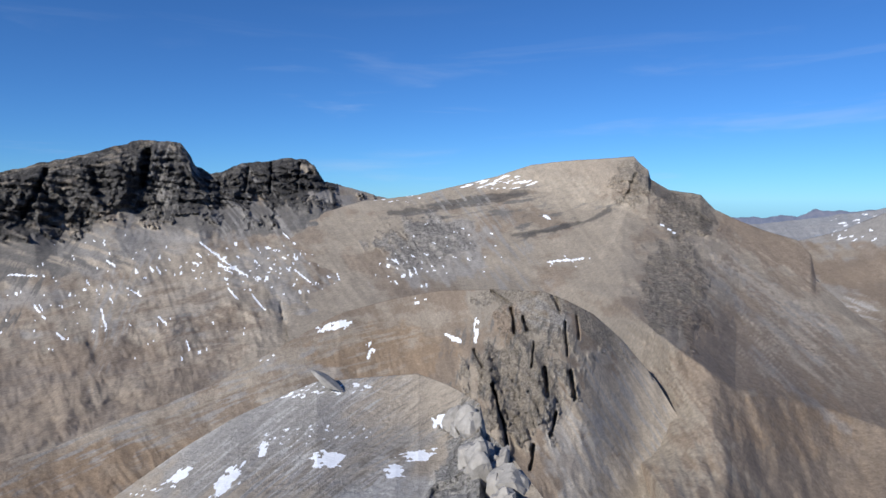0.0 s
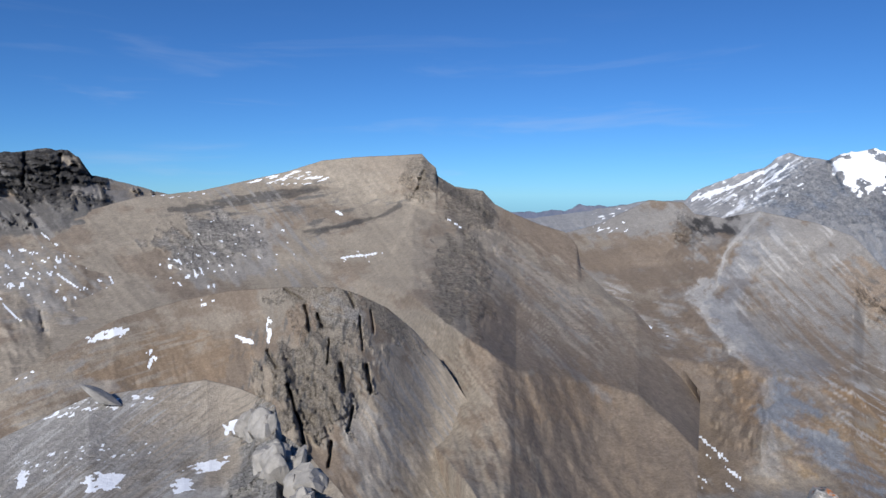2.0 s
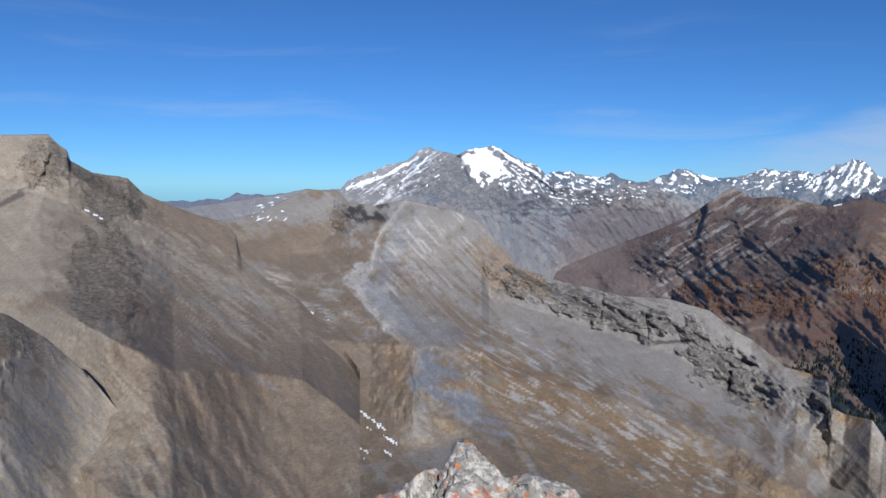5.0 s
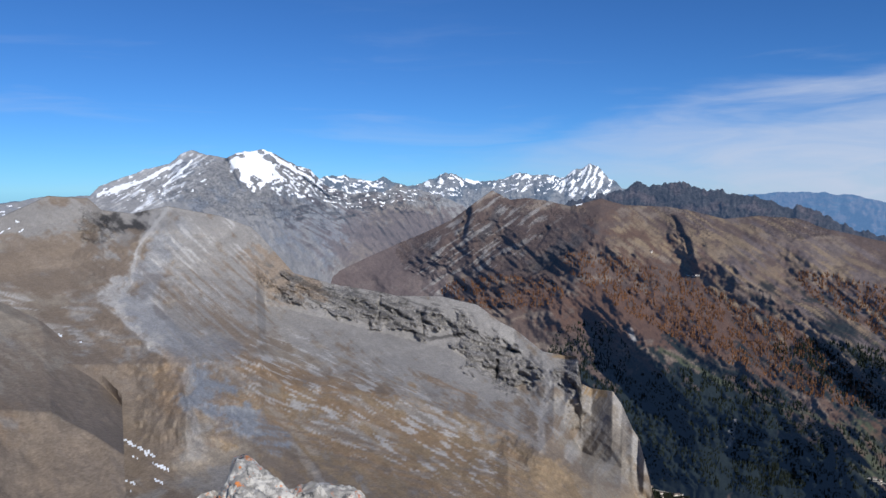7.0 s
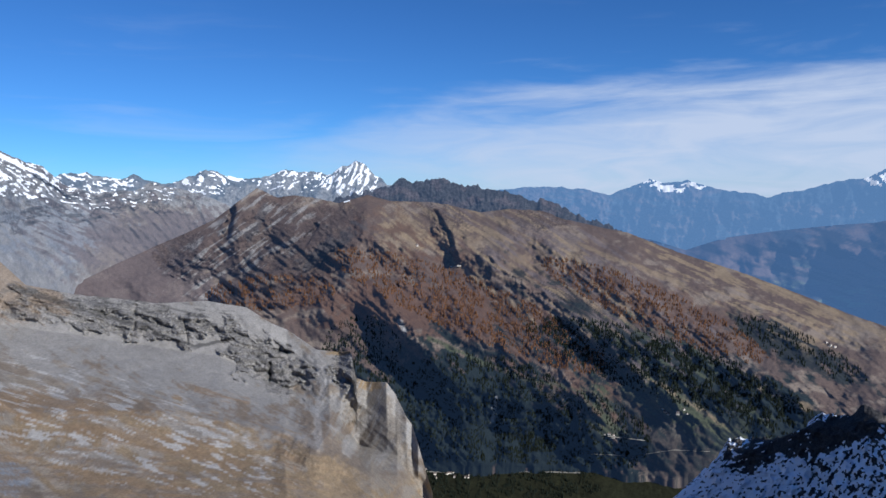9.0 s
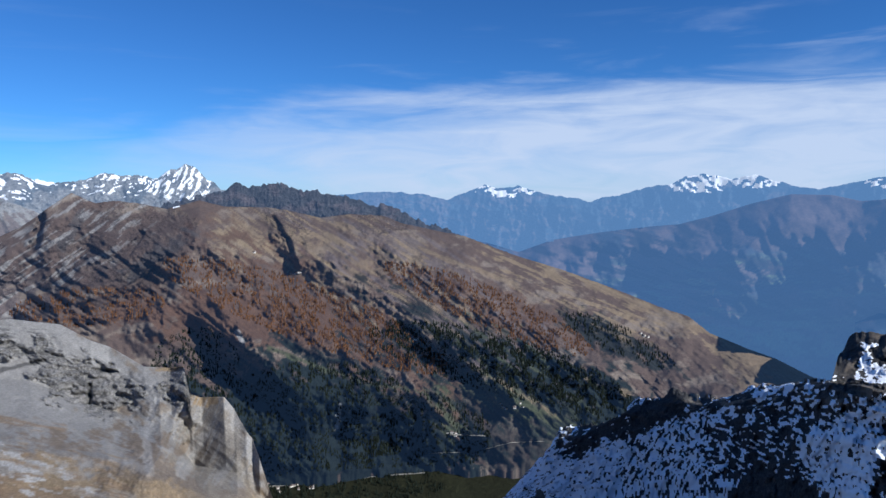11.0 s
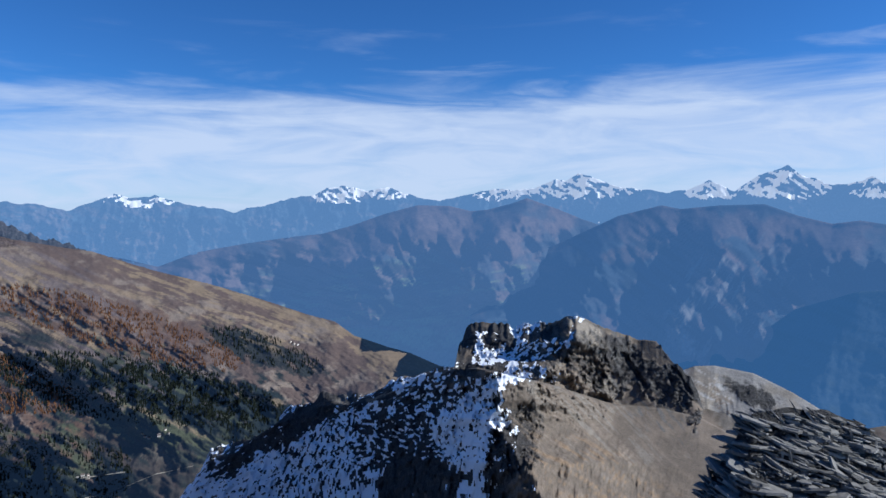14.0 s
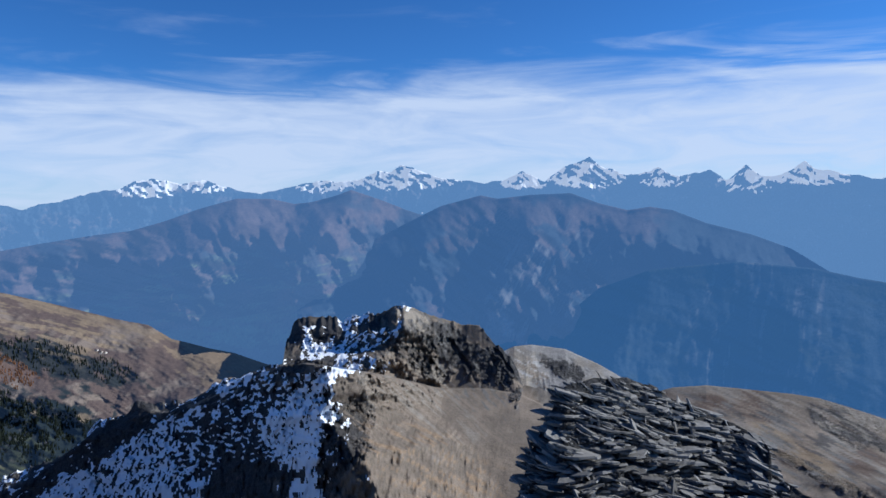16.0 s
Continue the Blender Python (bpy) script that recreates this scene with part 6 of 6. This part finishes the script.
# ---- broken blocks along the shoulder's edge ----
BLOCK = plain("block_rock", (0.31, 0.295, 0.275), 0.9, 0.3, 2.2, 0.6, shine=0.15)
shoulder = bpy.data.objects["rock_shoulder"]
for k in range(26):
    f = k / 25
    bearing, tilt = 1.53 + f * 5.6 + rng.uniform(-1.4, 0.5), -17.28 - f * 7.6 + rng.uniform(-2.4, -0.2)
    me = stone_mesh("block", (rng.uniform(0.4, 1.0), rng.uniform(0.5, 1.0), rng.uniform(0.5, 1.1)), 500 + k, 3, 10, 0.012)
    ob = part("block", me, BLOCK, shoulder)
    ob.matrix_world = Matrix.Translation(spot_on("rock_shoulder", bearing, tilt)) @ Euler((rng.uniform(-0.4, 0.4), rng.uniform(-0.4, 0.4), rng.uniform(0, 6))).to_matrix().to_4x4()
me = stone_mesh("fin", (1.45, 0.5, 0.32), 77, 4, 12, 0.05)
fin = part("fin", me, BLOCK, shoulder, "leaning fin of pale rock")
fin.matrix_world = Matrix.Translation(spot_on("rock_shoulder", -9.30, -15.74) + Vector((-0.3, 0, 0.45))) @ Matrix.Rotation(0.62, 4, "Y")

# ---- forest on the far side of the valley ----


def forest(name, label, zones, count, tall, mat, seed):
    """Small far trees, thousands of them: two ragged cones each, on the hill within the zones."""
    rng = np.random.default_rng(seed)
    az, R, Z = LANDS["valley_hill"]
    share = np.array([z[2] * z[3] for z in zones])
    pick = rng.choice(len(zones), count, p=share / share.sum())
    co, tris, sides = [], [], 5
    a = np.arange(sides) * 6.2832 / sides
    z = np.array([q[:5] for q in zones])[pick]
    q, d = rng.uniform(0, 6.2832, count), np.sqrt(rng.random(count))
    x, y, lean = d * z[:, 2] * np.cos(q), d * z[:, 3] * np.sin(q), np.radians(z[:, 4])
    bearings, tilts = z[:, 0] + x * np.cos(lean) - y * np.sin(lean), z[:, 1] + x * np.sin(lean) + y * np.cos(lean)
    dense = perlin(bearings * 1.3 + tilts * 0.5, tilts * 1.3, seed) > -0.22
    for bearing, tilt in zip(bearings[dense], tilts[dense]):
        if tilt < -22.6:
            p = at_bearing(bearing, tilt, (FLOOR - EYE) / math.tan(radians(tilt)))
        else:
            p = spot_on("valley_hill", bearing, tilt)
        h, w, t0 = tall * rng.uniform(0.6, 1.25), tall * rng.uniform(0.16, 0.24), rng.uniform(0, 6)
        for lo, hi, wd in ((0.0, 0.7, 1.0), (0.4, 1.0, 0.66)):
            i = len(co)
            for ang in a:
                g = rng.uniform(0.75, 1.2) * w * wd
                co.append((p.x + g * math.cos(ang + t0), p.y + g * math.sin(ang + t0), p.z + (lo - 0.06) * h + rng.uniform(0, 0.08) * h))
            co.append((p.x, p.y, p.z + hi * h))
            tris += [(i + j, i + (j + 1) % sides, i + sides) for j in range(sides)]
    me = mesh_of(name, np.array(co), np.array(tris), smooth=False)
    me.materials.append(mat)
    return tagged(new(name, me), label, "forest", kind="stuff")


LARCH = plain("larch_needles", (0.135, 0.066, 0.034), 0.9, 0.2, 0.05, 0.0, island=0.9, shine=0.1)
SPRUCE = plain("spruce_needles", (0.013, 0.018, 0.013), 0.9, 0.2, 0.05, 0.0, island=0.9, shine=0.1)
forest("larch_forest", "rust-coloured autumn larch forest on the mountainside", [(86.0, -10.2, 12.5, 2.4, -22), (100.7, -9.8, 9.53, 1.72, -22), (69.3, -8.5, 5.24, 1.43, 0)], 8000, 15.0, LARCH, 5)
forest("spruce_forest", "dark green spruce forest below the larches", [(85.7, -18.7, 9.05, 4.76, 0), (101.7, -14.5, 11.43, 2.38, -14), (102.3, -14.5, 10.96, 1.62, -15), (111.5, -12.2, 5.0, 1.1, -22), (76.6, -13.5, 3.33, 2.86, 0), (94.4, -20.2, 6.67, 3.33, 0), (108.5, -16.8, 8.58, 2.1, -22), (88.0, -24.2, 9.0, 1.2, 0)], 17500, 17.0, SPRUCE, 6)

# ---- houses and roads in the valley ----
WALL = plain("plaster_wall", (0.62, 0.58, 0.52), 0.85, 0.08, 0.3, 0.1)
ROOF = plain("slate_roof", (0.16, 0.13, 0.12), 0.8, 0.2, 0.4, 0.2)


def house(w, d, h):
    home = tagged(new("house"), "small pale house with a dark gable roof", "house", "valley houses")
    bm = bmesh.new()
    bmesh.ops.create_cube(bm, size=1.0, matrix=Matrix.Translation((0, 0, h / 2)) @ Matrix.Diagonal((w, d, h, 1)))
    me = bpy.data.meshes.new("wall")
    bm.to_mesh(me)
    bm.free()
    part("wall", me, WALL, home)
    bm = bmesh.new()
    e = 0.8
    low = [bm.verts.new(p) for p in ((-w / 2 - e, -d / 2 - e, h), (w / 2 + e, -d / 2 - e, h), (w / 2 + e, d / 2 + e, h), (-w / 2 - e, d / 2 + e, h))]
    ridge = [bm.verts.new((-w / 2 - e, 0, h + d * 0.4)), bm.verts.new((w / 2 + e, 0, h + d * 0.4))]
    for f in ((low[0], low[1], ridge[1], ridge[0]), (low[2], low[3], ridge[0], ridge[1]), (low[3], low[0], ridge[0]), (low[1], low[2], ridge[1]), low[::-1]):
        bm.faces.new(f)
    me = bpy.data.meshes.new("roof")
    bm.to_mesh(me)
    bm.free()
    part("roof", me, ROOF, home)
    return home


first = house(13, 10, 7)
spots = []
for bearing, tilt, wide, high, n in ((83.98, -23.32, 2.4, 0.55, 22), (102.83, -17.87, 1.0, 0.35, 7), (97.69, -20.11, 0.5, 0.2, 4), (84.36, -6.71, 0.7, 0.08, 4), (81.41, -4.87, 0.3, 0.05, 2), (94.35, -12.40, 0.6, 0.15, 6), (113.68, -11.70, 0.5, 0.2, 5), (120.40, -16.36, 1.5, 0.5, 12)):
    for k in range(n):
        b, t = bearing + rng.uniform(-wide, wide), tilt + rng.uniform(-high, high)
        if t < -22.3:
            d = (FLOOR - EYE) / math.tan(radians(t))
            p = at_bearing(b, t, d)
        else:
            p = spot_on("valley_hill", b, t)
        spots.append(Matrix.Translation(p - Vector((0, 0, 0.6))) @ Matrix.Rotation(rng.uniform(0, 3), 4, "Z"))
first.matrix_world = spots[0]
for m in spots[1:]:
    copy_thing(first, m)

GRAVEL = plain("road_gravel", (0.24, 0.23, 0.21), 0.9, 0.1, 0.2, 0.1)


def road(name, label, line, width, base="valley_hill"):
    """A road along a row of (bearing, tilt) places on the hill or the valley floor."""
    fine = []
    for (b0, t0), (b1, t1) in zip(line, line[1:]):
        n = max(2, int(math.hypot(b1 - b0, t1 - t0) / 0.15))
        fine += [(b0 + (b1 - b0) * j / n, t0 + (t1 - t0) * j / n) for j in range(n)]
    pts = [spot_on(base, b, t) if base != "floor" else at_bearing(b, t, (FLOOR - EYE) / math.tan(radians(t))) for b, t in fine]
    co, quads = [], []
    for p in pts:
        out = Vector((p.x, p.y, 0)).normalized() * width * 0.5
        co += [p - out + Vector((0, 0, 1.2)), p + out + Vector((0, 0, 2.0))]
    quads = [(2 * j, 2 * j + 2, 2 * j + 3, 2 * j + 1) for j in range(len(pts) - 1)]
    me = mesh_of(name, np.array([c[:] for c in co]), np.array(quads))
    me.materials.append(GRAVEL)
    return tagged(new(name, me), label, "road", kind="structure")


road("road", "pale valley road along the foot of the mountain", [(81.27, -23.32), (85.70, -23.40), (95.40, -23.09)], 13, "floor")
road("road", "pale winding road across the meadow spur", [(95.38, -21.60), (99.55, -21.50), (102.68, -20.73), (105.70, -20.50)], 9)
road("road", "gravel yard beside the mountain road", [(97.46, -20.12), (100.66, -20.21)], 26)
